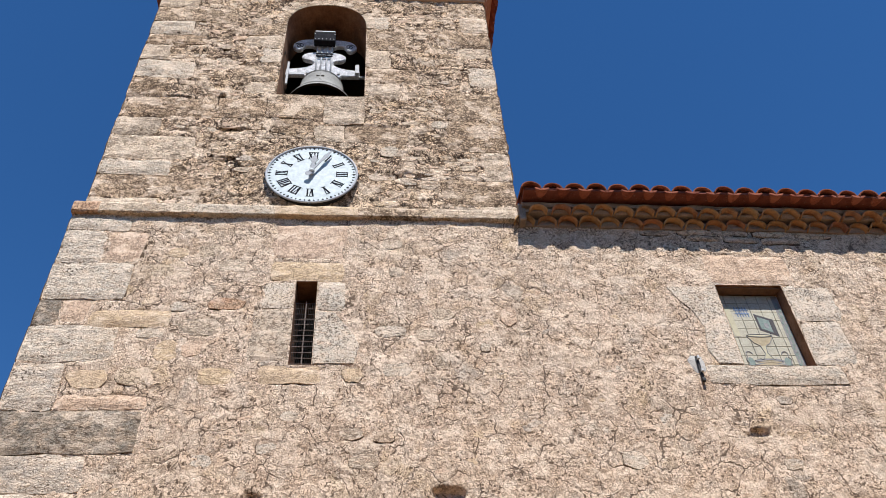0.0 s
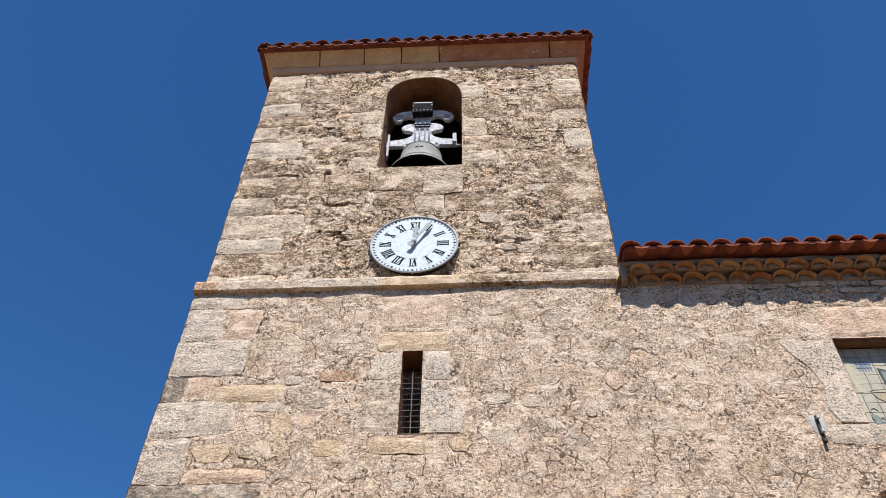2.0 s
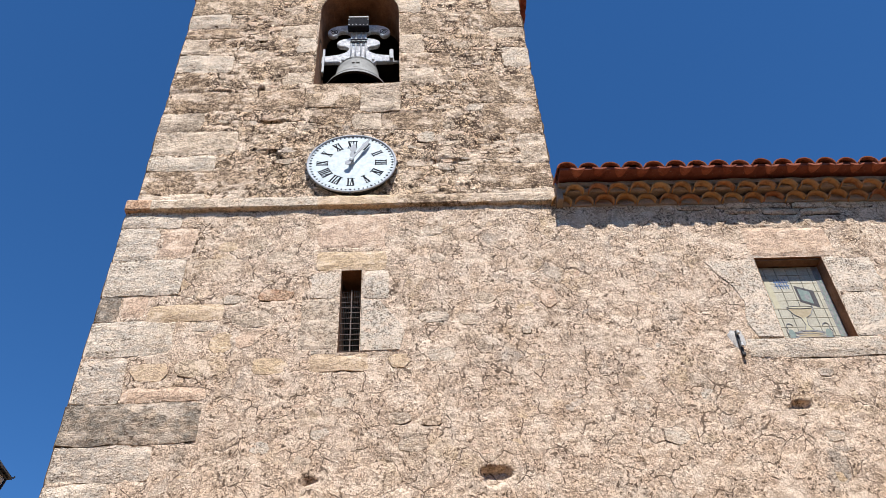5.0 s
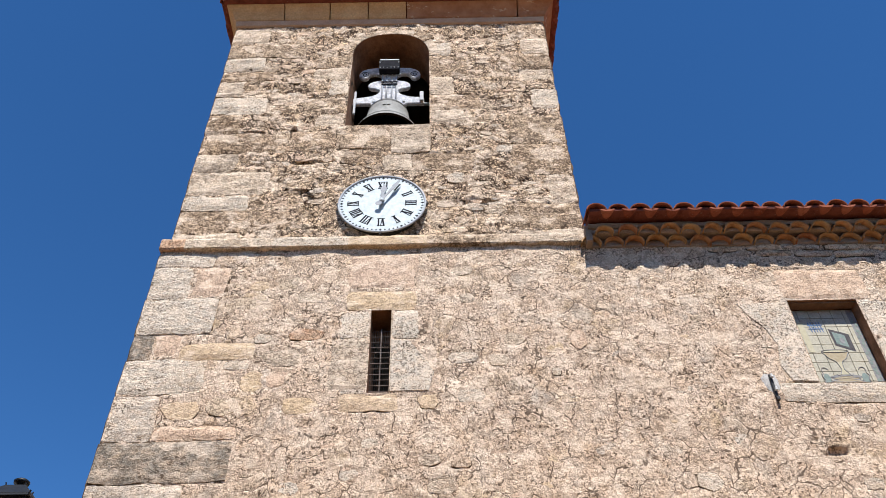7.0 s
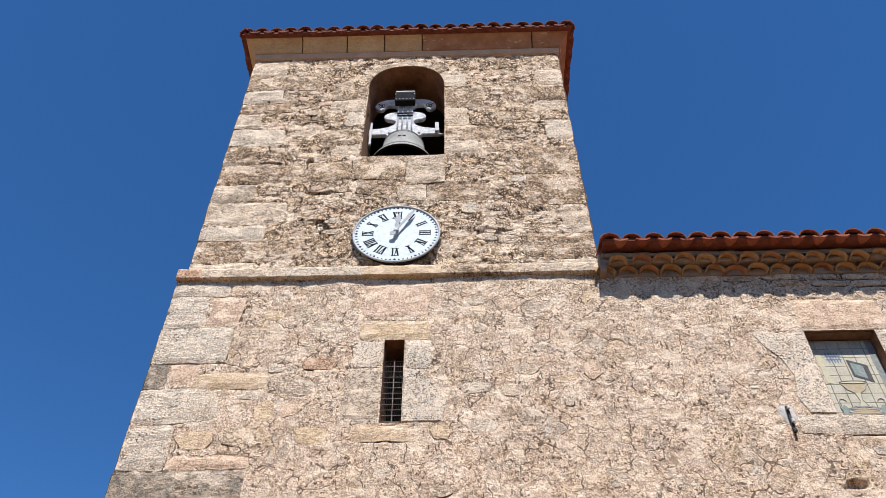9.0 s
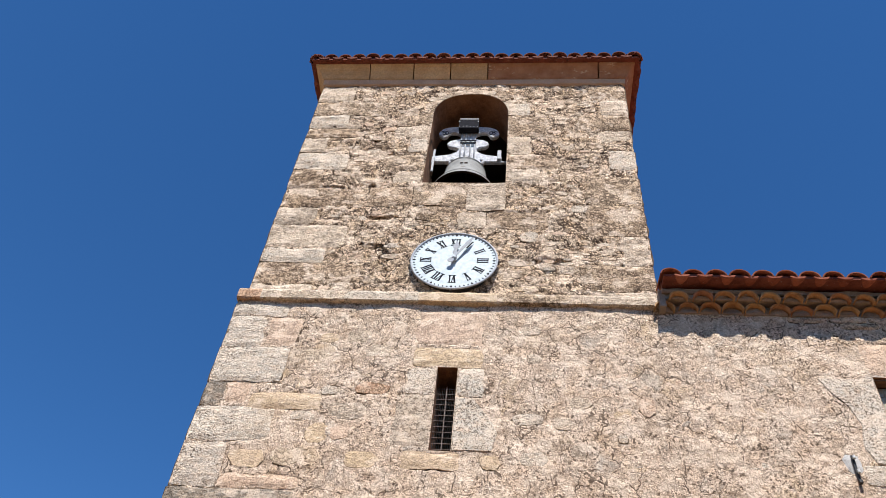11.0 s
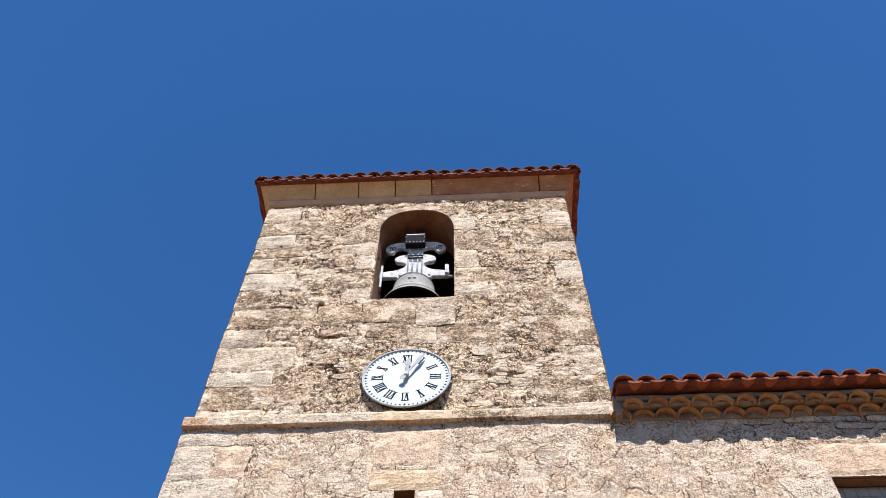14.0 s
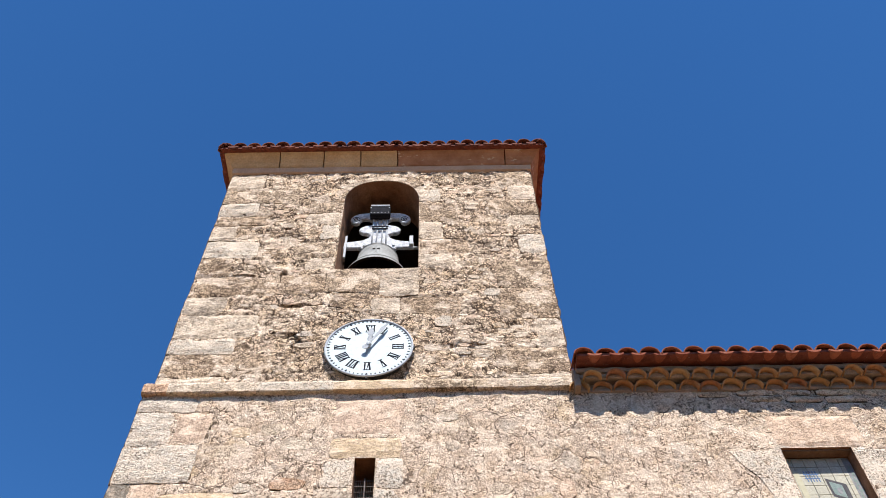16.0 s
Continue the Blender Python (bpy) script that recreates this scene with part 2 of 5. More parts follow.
M_TILE = terracotta("red_clay_tile", ((0.0, (0.225, 0.06, 0.03)), (0.5, (0.285, 0.083, 0.041)), (1.0, (0.338, 0.112, 0.06))))
M_TILE_TOWER = terracotta("dark_red_clay_tile", ((0.0, (0.128, 0.038, 0.022)), (0.5, (0.173, 0.049, 0.03)), (1.0, (0.21, 0.068, 0.041))))
M_TILE_ROOF = terracotta("clay_roof", ((0.0, (0.285, 0.105, 0.06)), (1.0, (0.375, 0.165, 0.09))), 0.4, True)
M_BROW = terracotta("ochre_eave_tile", ((0.0, (0.375, 0.15, 0.068)), (0.35, (0.42, 0.21, 0.083)), (0.7, (0.45, 0.262, 0.112)), (1.0, (0.315, 0.128, 0.068))), 0.3)
M_EAVE_MORTAR = plain("grey_eave_mortar", (0.22, 0.16, 0.115), (0.33, 0.25, 0.19), 7.0, 0.95, relief=0.01)
M_CORNICE = plain("buff_cornice_stone", (0.42, 0.26, 0.12), (0.52, 0.35, 0.18), 3.0, 0.9, relief=0.006, vary=0.08)
cb = Nodes("brown_cornice_stone")
cbc = cb.ramp(cb.noise(cb.pos, 4.0, 6.0, 0.65), (0.32, (0.25, 0.11, 0.05)), (0.68, (0.37, 0.19, 0.1)))
cbc = cb.mix(cb.band(cb.noise(cb.vmath("MULTIPLY", cb.pos, (1.0, 1.0, 2.5)), 3.2, 5.0, 0.7), 0.6, 0.66), cbc, (0.5, 0.37, 0.25))
cb.bump(cb.noise(cb.pos, 20.0, 6.0, 0.7), 0.008)
M_CORNICE_BROWN = cb.done(cbc, 0.9, 0.0, 0.2)
M_BAND = plain("mauve_grey_band", (0.4, 0.25, 0.15), (0.5, 0.34, 0.22), 5.0, 0.9, relief=0.006)
M_REVEAL = plain("brown_reveal", (0.15, 0.066, 0.03), (0.31, 0.155, 0.077), 4.0, 0.95, relief=0.012)
M_INSIDE = plain("dark_interior_plaster", (0.068, 0.045, 0.034), (0.105, 0.075, 0.053), 3.0, 0.95, relief=0.01)
M_WOOD = plain("weathered_brown_wood", (0.12, 0.064, 0.034), (0.203, 0.112, 0.06), 12.0, 0.8, relief=0.004)
M_DIAL = plain("white_enamel", (0.465, 0.515, 0.52), (0.495, 0.545, 0.55), 2.0, 0.6, relief=0.0005, spec=0.15)
M_RIM = plain("grey_painted_rim", (0.315, 0.33, 0.345), (0.413, 0.42, 0.435), 8.0, 0.6, relief=0.001, spec=0.15)
M_BLACK = plain("black_paint", (0.011, 0.012, 0.015), (0.022, 0.022, 0.026), 10.0, 0.9, relief=0.001, spec=0.05)
# near-black bronze: the shade inside the bell is put into its colour
M_BELL_SHADE = plain("shade_dark_bronze", (0.009, 0.008, 0.007), (0.019, 0.017, 0.015), 8.0, 0.9, relief=0.002, spec=0.05)
M_JOINT = plain("dark_open_joint", (0.053, 0.034, 0.022), (0.15, 0.105, 0.068), 9.0, 0.97, relief=0.01, spec=0.05)
M_HAND = plain("grey_painted_metal", (0.27, 0.277, 0.285), (0.36, 0.367, 0.375), 20.0, 0.7, 0.0, relief=0.001, spec=0.1)
M_BRONZE = plain("grey_green_bell_bronze", (0.18, 0.175, 0.162), (0.29, 0.285, 0.262), 6.0, 0.75, 0.0, relief=0.003, spec=0.2)
M_YOKE = plain("whitewashed_yoke", (0.34, 0.34, 0.35), (0.74, 0.74, 0.75), 14.0, 0.9, relief=0.012, spec=0.05)
M_STEEL = plain("galvanised_steel", (0.360, 0.368, 0.378), (0.486, 0.496, 0.504), 15.0, 0.75, 0.1, relief=0.001, spec=0.1)
M_IRON = plain("dark_iron", (0.015, 0.015, 0.017), (0.038, 0.036, 0.034), 12.0, 0.55, 0.3, relief=0.002)
M_WIRE = plain("grey_wire", (0.13, 0.1, 0.085), (0.24, 0.19, 0.16), 20.0, 0.8, 0.0, relief=0.001, spec=0.1)
M_PORCELAIN = plain("white_porcelain", (0.525, 0.525, 0.51), (0.6, 0.6, 0.585), 10.0, 0.6, relief=0.0005, spec=0.15)
M_CEMENT = plain("pale_cement", (0.375, 0.352, 0.323), (0.465, 0.435, 0.398), 9.0, 0.95, relief=0.008)
M_CERAMIC = plain("cream_glazed_tile", (0.38, 0.35, 0.265), (0.455, 0.42, 0.325), 5.0, 0.6, relief=0.001, spec=0.15, vary=0.06)
M_GROUT = plain("dark_grout", (0.09, 0.075, 0.053), (0.15, 0.12, 0.083), 12.0, 0.95)
M_P_BLUE = plain("blue_glaze", (0.075, 0.128, 0.24), (0.15, 0.21, 0.315), 30.0, 0.6, relief=0.0005, spec=0.15)
M_P_YELLOW = plain("yellow_glaze", (0.42, 0.375, 0.247), (0.48, 0.435, 0.3), 20.0, 0.6, relief=0.0005, spec=0.15)
M_P_BROWN = plain("brown_glaze", (0.315, 0.255, 0.15), (0.42, 0.345, 0.225), 25.0, 0.6, relief=0.0005, spec=0.15)
M_P_DARK = plain("dark_slate_glaze", (0.05, 0.045, 0.047), (0.095, 0.085, 0.085), 20.0, 0.6, relief=0.0005, spec=0.15)
M_P_GREEN = plain("grey_green_glaze", (0.15, 0.195, 0.173), (0.24, 0.285, 0.247), 18.0, 0.6, relief=0.0005, spec=0.15)
M_P_GREY = plain("grey_line_glaze", (0.165, 0.165, 0.165), (0.3, 0.285, 0.27), 18.0, 0.6, relief=0.0005, spec=0.15)
M_GROUND = plain("trodden_earth", (0.22, 0.137, 0.071), (0.31, 0.203, 0.112), 1.5, 0.95, relief=0.01)
M_LAMP = plain("black_lamp_enamel", (0.006, 0.007, 0.009), (0.013, 0.015, 0.018), 10.0, 0.5, 0.0, relief=0.001, spec=0.2)

gn = Nodes("dimpled_lamp_glass")
gn.bsdf.inputs["Transmission Weight"].default_value = 0.55
gn.bump(gn.voronoi(gn.pos, 75.0).outputs["Distance"], 0.01)
M_GLASS = gn.done((0.562, 0.578, 0.6), 0.35, 0.0, 0.5)
gn = Nodes("frosted_lamp_glass")
gn.bsdf.inputs["Transmission Weight"].default_value = 0.6
gn.bump(gn.noise(gn.pos, 60.0, 3.0), 0.002)
M_FROST = gn.done((0.74, 0.74, 0.73), 0.6, 0.0, 0.5)


# ---- mesh helpers ----
def obj(name, bm, material, parent=None, label="", smooth=False):
    me = bpy.data.meshes.new(name)
    if smooth:
        for f in bm.faces:
            f.smooth = True
    bm.to_mesh(me)
    bm.free()
    me.materials.append(material)
    ob = new(name, me)
    ob.parent = parent
    if label:
        ob["label"] = label
    return ob


def part(name, bm, material, parent, label="", smooth=False):
    return obj(name, bm, material, parent, label, smooth)


def thing(name, label, category, group="", kind="", at=(0, 0, 0)):
    e = new(name)
    e.location = at
    e.empty_display_size = 0.2
    return tagged(e, label, category, group, kind)


def box(x0, y0, z0, x1, y1, z1, bev=0.0, bm=None):
    bm = bm or bmesh.new()
    m = Matrix.Translation(((x0 + x1) / 2, (y0 + y1) / 2, (z0 + z1) / 2)) @ Matrix.Diagonal((x1 - x0, y1 - y0, z1 - z0, 1))
    r = bmesh.ops.create_cube(bm, size=1.0, matrix=m)
    if bev:
        es = list({e for v in r["verts"] for e in v.link_edges})
        bmesh.ops.bevel(bm, geom=es, offset=bev, segments=2, affect="EDGES", profile=0.6)
    return bm


def prism(outline, y0, y1, bm=None):
    """A plate: an outline in x and z, from y0 back to y1."""
    bm = bm or bmesh.new()
    a = [bm.verts.new((x, y0, z)) for x, z in outline]
    b = [bm.verts.new((x, y1, z)) for x, z in outline]
    bm.faces.new(a), bm.faces.new(b[::-1])
    for i in range(len(a)):
        j = (i + 1) % len(a)
        bm.faces.new((a[j], a[i], b[i], b[j]))
    bmesh.ops.recalc_face_normals(bm, faces=bm.faces)
    return bm


def lathe(profile, steps=40, at=(0, 0, 0), bm=None, caps=True):
    """Turns (radius, height) pairs round the upright axis at the given place."""
    bm = bm or bmesh.new()
    rings = []
    for r, z in profile:
        rings.append([bm.verts.new((at[0] + r * math.cos(2 * math.pi * i / steps), at[1] + r * math.sin(2 * math.pi * i / steps), at[2] + z)) for i in range(steps)])
    for a, b in zip(rings, rings[1:]):
        for i in range(steps):
            j = (i + 1) % steps
            bm.faces.new((a[i], a[j], b[j], b[i]))
    if caps:
        bm.faces.new(rings[0][::-1])
        bm.faces.new(rings[-1])
    return bm


def tube(points, radius, sides=8, bm=None):
    """A round bar along points."""
    bm = bm or bmesh.new()
    pts = [Vector(p) for p in points]
    rings = []
    for i, p in enumerate(pts):
        d = (pts[min(i + 1, len(pts) - 1)] - pts[max(i - 1, 0)]).normalized()
        u = d.orthogonal().normalized() if i == 0 else (u - d * u.dot(d)).normalized()
        v = d.cross(u)
        rings.append([bm.verts.new(p + radius * (u * math.cos(2 * math.pi * k / sides) + v * math.sin(2 * math.pi * k / sides))) for k in range(sides)])
    for a, b in zip(rings, rings[1:]):
        for k in range(sides):
            bm.faces.new((a[k], a[(k + 1) % sides], b[(k + 1) % sides], b[k]))
    bm.faces.new(rings[0][::-1])
    bm.faces.new(rings[-1])
    return bm


def cylinder_y(x, z, r, y0, y1, steps=32, bm=None):
    return prism([(x + r * math.cos(2 * math.pi * i / steps), z + r * math.sin(2 * math.pi * i / steps)) for i in range(steps)], y0, y1, bm)


_grid = np.random.RandomState(7).rand(64, 64)


def value_noise(x, z):
    """Smooth noise of two arrays, about -1 to 1."""
    xi, zi = np.floor(x).astype(int), np.floor(z).astype(int)
    fx, fz = x - xi, z - zi
    fx, fz = fx * fx * (3 - 2 * fx), fz * fz * (3 - 2 * fz)
    g = lambda i, k: _grid[(xi + i) % 64, (zi + k) % 64]
    a = g(0, 0) * (1 - fx) + g(1, 0) * fx
    b = g(0, 1) * (1 - fx) + g(1, 1) * fx
    return 2 * (a * (1 - fz) + b * fz) - 1


# places where stones or mortar have fallen out: x, z, half width, half height, depth
HOLLOWS = ((4.58, 5.42, 0.17, 0.1, 0.09), (2.64, 5.44, 0.09, 0.04, 0.07), (8.05, 6.15, 0.14, 0.05, 0.06), (2.07, 7.9, 0.22, 0.07, 0.05), (1.2, 8.43, 0.18, 0.06, 0.03),
           (1.42, 12.2, 0.05, 0.14, 0.09), (1.46, 11.95, 0.04, 0.2, 0.08), (2.62, 11.58, 0.17, 0.05, 0.09), (1.75, 11.45, 0.3, 0.035, 0.07), (1.85, 10.5, 0.07, 0.2, 0.07),
           (1.7, 10.75, 0.25, 0.04, 0.06), (1.62, 13.2, 0.05, 0.06, 0.08), (1.3, 13.62, 0.06, 0.05, 0.07), (4.4, 10.45, 0.3, 0.05, 0.04), (0.75, 12.2, 0.2, 0.03, 0.05))


def relief(x, z):
    """How far the old wall face stands out or back, in metres."""
    wx = x + 0.08 * value_noise(x * 3.1 + 5, z * 3.7)
    wz = z + 0.06 * value_noise(x * 3.3 + 17, z * 3.1 + 9)
    calm = np.where(z < 9.4, 0.5, 0.9)
    r = 0.014 * value_noise(wx * 1.3, wz * 1.6) + 0.012 * calm * value_noise(wx * 4.2 + 3, wz * 7.1)
    r = r + calm * (0.011 * value_noise(wx * 9.5 + 11, wz * 15.0) + 0.008 * value_noise(wx * 19 + 31, wz * 27.0))
    for cx, cz, w, h, deep in HOLLOWS:
        d = ((x - cx) / w) ** 2 + ((z - cz) / h) ** 2 + 0.8 * value_noise(x * 14 + cx, z * 18)
        r = r - deep * np.clip(1.3 - d, 0, 1)
    return r


def swell(x, z):
    """The slow part of the relief, which the stones follow too."""
    wx = x + 0.08 * value_noise(x * 3.1 + 5, z * 3.7)
    wz = z + 0.06 * value_noise(x * 3.3 + 17, z * 3.1 + 9)
    calm = np.where(z < 9.4, 0.5, 0.9)
    return 0.014 * value_noise(wx * 1.3, wz * 1.6) + 0.012 * calm * value_noise(wx * 4.2 + 3, wz * 7.1)


def lines(stops, fine):
    """Grid lines: from stop to stop in equal steps of about the given size each."""
    out = [stops[0]]
    for a, b, s in zip(stops, stops[1:], fine):
        n = max(1, round((b - a) / s))
        out += [a + (b - a) * (i + 1) / n for i in range(n)]
    return np.array(out)


SETTINGS = []


def setting_depth(X, Z, y):
    """How far the mortar lies back where stones are set, with an open joint round each."""
    back = np.zeros(X.shape)
    for x0, z0, x1, z1, round_, deep, face in SETTINGS:
        if abs(face - y) > 0.01:
            continue
        sel = (X > x0 - 0.06) & (X < x1 + 0.06) & (Z > z0 - 0.06) & (Z < z1 + 0.06)
        if not sel.any():
            continue
        x, z = X[sel], Z[sel]
        cx, cz, w, h = (x0 + x1) / 2, (z0 + z1) / 2, (x1 - x0) / 2, (z1 - z0) / 2
        if round_:
            d = ((np.abs((x - cx) / w) ** 4 + np.abs((z - cz) / h) ** 4) ** 0.25 - 1.0) * min(w, h)
        else:
            d = np.maximum(np.abs(x - cx) - w, np.abs(z - cz) - h)
        d = d + 0.006 * value_noise(x * 23 + cx, z * 29)
        open_ = np.clip(0.55 + 1.5 * value_noise(x * 2.9 + cz, z * 4.3 + cx), 0, 1)
        back[sel] = np.maximum(back[sel], deep * np.clip((0.027 - d) / 0.016, 0, 1) * np.where(d < -0.03, 1.0, open_))
    return back


def fill_face(ob, xs, zs, holes, y, material, arch=None, amount=1.0):
    """Builds a masonry wall face with relief and openings. holes: x0, z0, x1, z1. arch: x0, x1, spring, rise."""
    X, Z = np.meshgrid(xs, zs)
    keep_off = np.full(X.shape, 1.0)
    for x0, z0, x1, z1 in holes:
        d = np.maximum(np.maximum(x0 - X, X - x1), np.maximum(z0 - Z, Z - z1))
        keep_off = np.minimum(keep_off, np.clip(d / 0.05, 0, 1))
    if arch:
        ax0, ax1, spring, rise = arch
        c, w = (ax0 + ax1) / 2, (ax1 - ax0) / 2
        q = np.where(Z > spring, (np.abs(X - c) / w) ** 2.3 + (np.clip(Z - spring, 0, None) / rise) ** 2.3, 9.0)
        near = (q > 0.86) & (q < 1.16)
        s = np.where(near, q ** (-1 / 2.3), 1.0)
        X, Z = c + (X - c) * s, spring + (Z - spring) * s
        keep_off = np.minimum(keep_off, np.clip((q - 1.0) / 0.3, 0, 1))
    Y = y - amount * keep_off * relief(X, Z) + keep_off * setting_depth(X, Z, y)
    nz, nx = X.shape
    verts = np.stack([X, Y, Z], -1).reshape(-1, 3)
    i, k = np.meshgrid(np.arange(nx - 1), np.arange(nz - 1))
    cx, cz = (X[:-1, :-1] + X[1:, 1:]) / 2, (Z[:-1, :-1] + Z[1:, 1:]) / 2
    ok = np.ones(cx.shape, bool)
    for x0, z0, x1, z1 in holes:
        ok &= ~((cx > x0) & (cx < x1) & (cz > z0) & (cz < z1))
    if arch:
        ok &= ~((cz > spring) & ((np.abs(cx - c) / w) ** 2.3 + (np.clip(cz - spring, 0, None) / rise) ** 2.3 < 1.0))
    a = (k * nx + i)[ok]
    faces = np.stack([a, a + 1, a + nx + 1, a + nx], -1)
    me = ob.data
    me.from_pydata(verts.tolist(), [], faces.tolist())
    me.materials.append(material)
    me.polygons.foreach_set("use_smooth", [True] * len(faces))


def rough_block(x0, z0, x1, z1, y, proud, seed, back=0.12, nx=5, nz=3, ragged=0.012, follow=1.0):
    """A worn, flat-faced stone block let into a wall face at y, with wavy edges and rubbed corners."""
    rnd = random.Random(seed)
    nx, nz = max(nx, int((x1 - x0) / 0.07)), max(nz, int((z1 - z0) / 0.07))
    u, v = np.meshgrid(np.linspace(0, 1, nx + 1), np.linspace(0, 1, nz + 1))
    X, Z = x0 + (x1 - x0) * u, z0 + (z1 - z0) * v
    a, b = 2 * u - 1, 2 * v - 1
    o = rnd.uniform(0, 40)
    wave = ragged * 1.3
    X2 = X + wave * (value_noise(X * 4 + o, Z * 5 + o) + 0.6 * value_noise(X * 13 + o, Z * 15)) - 0.014 * a * np.abs(b) ** 8 * np.abs(a) ** 6
    Z2 = Z + 0.8 * wave * (value_noise(X * 4 + o + 9, Z * 5) + 0.6 * value_noise(X * 12, Z * 15 + o)) - 0.014 * b * np.abs(a) ** 8 * np.abs(b) ** 6
    X2 = np.where((X < 0.01) | (X > 5.78) & (X < 5.81), X + 0.3 * (X2 - X), X2)
    for hx0, hz0, hx1, hz1 in (SLIT, WIN, BELL):
        if x1 <= hx0 + 0.02 or x0 >= hx1 - 0.02:
            beside = (Z > hz0) & (Z < hz1)
            X2 = np.where(beside & (x1 <= hx0 + 0.02), np.minimum(X2, hx0 - 0.004), X2)
            X2 = np.where(beside & (x0 >= hx1 - 0.02), np.maximum(X2, hx1 + 0.004), X2)
        if z1 <= hz0 + 0.02 or z0 >= hz1 - 0.02:
            over = (X > hx0) & (X < hx1)
            Z2 = np.where(over & (z1 <= hz0 + 0.02), np.minimum(Z2, hz0 - 0.004), Z2)
            Z2 = np.where(over & (z0 >= hz1 - 0.02), np.maximum(Z2, hz1 + 0.004), Z2)
    edge = (np.maximum(np.abs(a), np.abs(b)) > 0.999)
    sunk = np.where(edge, 0.012 + 0.01 * np.clip(value_noise(X * 5 + o, Z * 6 + 3), 0, 1), 0.0)
    Y = y - follow * swell(X2, Z2) - proud + sunk + 0.005 * value_noise(X * 9 + o, Z * 13)
    bm = bmesh.new()
    rows = [[bm.verts.new(p) for p in zip(rx, ry, rz)] for rx, ry, rz in zip(X2.tolist(), Y.tolist(), Z2.tolist())]
    for r, t in zip(rows, rows[1:]):
        for i in range(nx):
            bm.faces.new((r[i], r[i + 1], t[i + 1], t[i]))
    ring = rows[0] + [r[-1] for r in rows[1:]] + rows[-1][-2::-1] + [r[0] for r in rows[-2:0:-1]]
    deep = [bm.verts.new((p.co.x, y + back, p.co.z)) for p in ring]
    for i in range(len(ring)):
        j = (i + 1) % len(ring)
        bm.faces.new((ring[j], ring[i], deep[i], deep[j]))
    return bm


def ragged_stone(seed):
    """A rubble stone of unit size, domed, its rim sunk in the mortar."""
    rnd = random.Random(seed)
    bm = bmesh.new()
    n = 13
    ang = [2 * math.pi * (i + rnd.uniform(-0.25, 0.25)) / n for i in range(n)]
    rad = [rnd.uniform(0.8, 1.08) for _ in range(n)]

    def ring(k, y):
        out = []
        for a, r in zip(ang, rad):
            c, s = math.cos(a), math.sin(a)
            sq = (abs(c) ** 3.2 + abs(s) ** 3.2) ** (-1 / 3.2)
            out.append(bm.verts.new((0.5 * k * r * sq * c, y + rnd.uniform(-0.003, 0.003), 0.5 * k * r * sq * s)))
        return out
    a, b, c = ring(1.0, 0.03), ring(0.95, -0.007), ring(0.6, -0.011)
    mid = bm.verts.new((0, -0.011, 0))
    for p, q in ((a, b), (b, c)):
        for i in range(n):
            j = (i + 1) % n
            bm.faces.new((p[i], p[j], q[j], q[i]))
    for i in range(n):
        bm.faces.new((c[i], c[(i + 1) % n], mid))
    bmesh.ops.recalc_face_normals(bm, faces=bm.faces)
    return bm


# ---- ground ----
bm = bmesh.new()
bmesh.ops.create_grid(bm, x_segments=60, y_segments=60, size=1500.0)
for v in bm.verts:
    v.co.z = 0.02 * value_noise(np.array(v.co.x * 0.01), np.array(v.co.y * 0.01))
    if abs(v.co.x) < 60 and abs(v.co.y) < 60:
        v.co.z = 0.0
tagged(obj("ground", bm, M_GROUND), "brown trodden earth ground of the church square", "ground", kind="structure")

# ---- the walls ----
SLIT = (2.875, 7.03, 3.13, 8.28)
WIN = (8.17, 7.05, 9.05, 8.32)
BELL = (2.25, 12.36, 3.63, 14.42)
ARCH = (2.25, 3.63, 14.42, 0.74)
UPY = 0.13

wall_south = tagged(new("wall_south", bpy.data.meshes.new("wall_south")), "pinkish lime-mortared rubble stone church wall", "wall", kind="structure")
wall_tower = tagged(new("wall_tower_south", bpy.data.meshes.new("wall_tower_south")), "weathered grey-brown rubble bell tower wall", "wall", kind="structure")


def reveal(name, hole, y0, y1, parent, arch=None, back=None):
    """The sides of an opening."""
    x0, z0, x1, z1 = hole
    bm = bmesh.new()
    if arch:
        c, w = (x0 + x1) / 2, (x1 - x0) / 2
        top = []
        for i in range(33):
            a = math.pi * i / 32
            ca, sa = math.cos(a), math.sin(a)
            k = (abs(ca) ** 2.3 + abs(sa) ** 2.3) ** (-1 / 2.3)
            top.append((c + w * k * ca, z1 + arch[3] * k * sa))
        loop = [(x0, z0), (x1, z0)] + top
    else:
        loop = [(x0, z0), (x1, z0), (x1, z1), (x0, z1)]
    steps = 6
    rings = [[bm.verts.new((x, y0 + (y1 - y0) * s / steps, z)) for x, z in loop] for s in range(steps + 1)]
    for a, b in zip(rings, rings[1:]):
        for i in range(len(loop)):
            j = (i + 1) % len(loop)
            bm.faces.new((a[i], a[j], b[j], b[i]))
    if back:
        bm.faces.new(rings[-1])
    bmesh.ops.recalc_face_normals(bm, faces=bm.faces)
    return part(name, bm, M_REVEAL, parent)


reveal("opening_reveal", BELL, UPY - 0.002, 0.95, wall_tower, ARCH)
reveal("opening_reveal", SLIT, -0.002, 0.7, wall_south)
reveal("opening_reveal", WIN, -0.002, 0.3, wall_south, back=True)


def plain_wall(name, x0, y0, z0, x1, y1, z1, material, label):
    return tagged(obj(name, box(x0, y0, z0, x1, y1, z1), material), label, "wall", kind="structure")


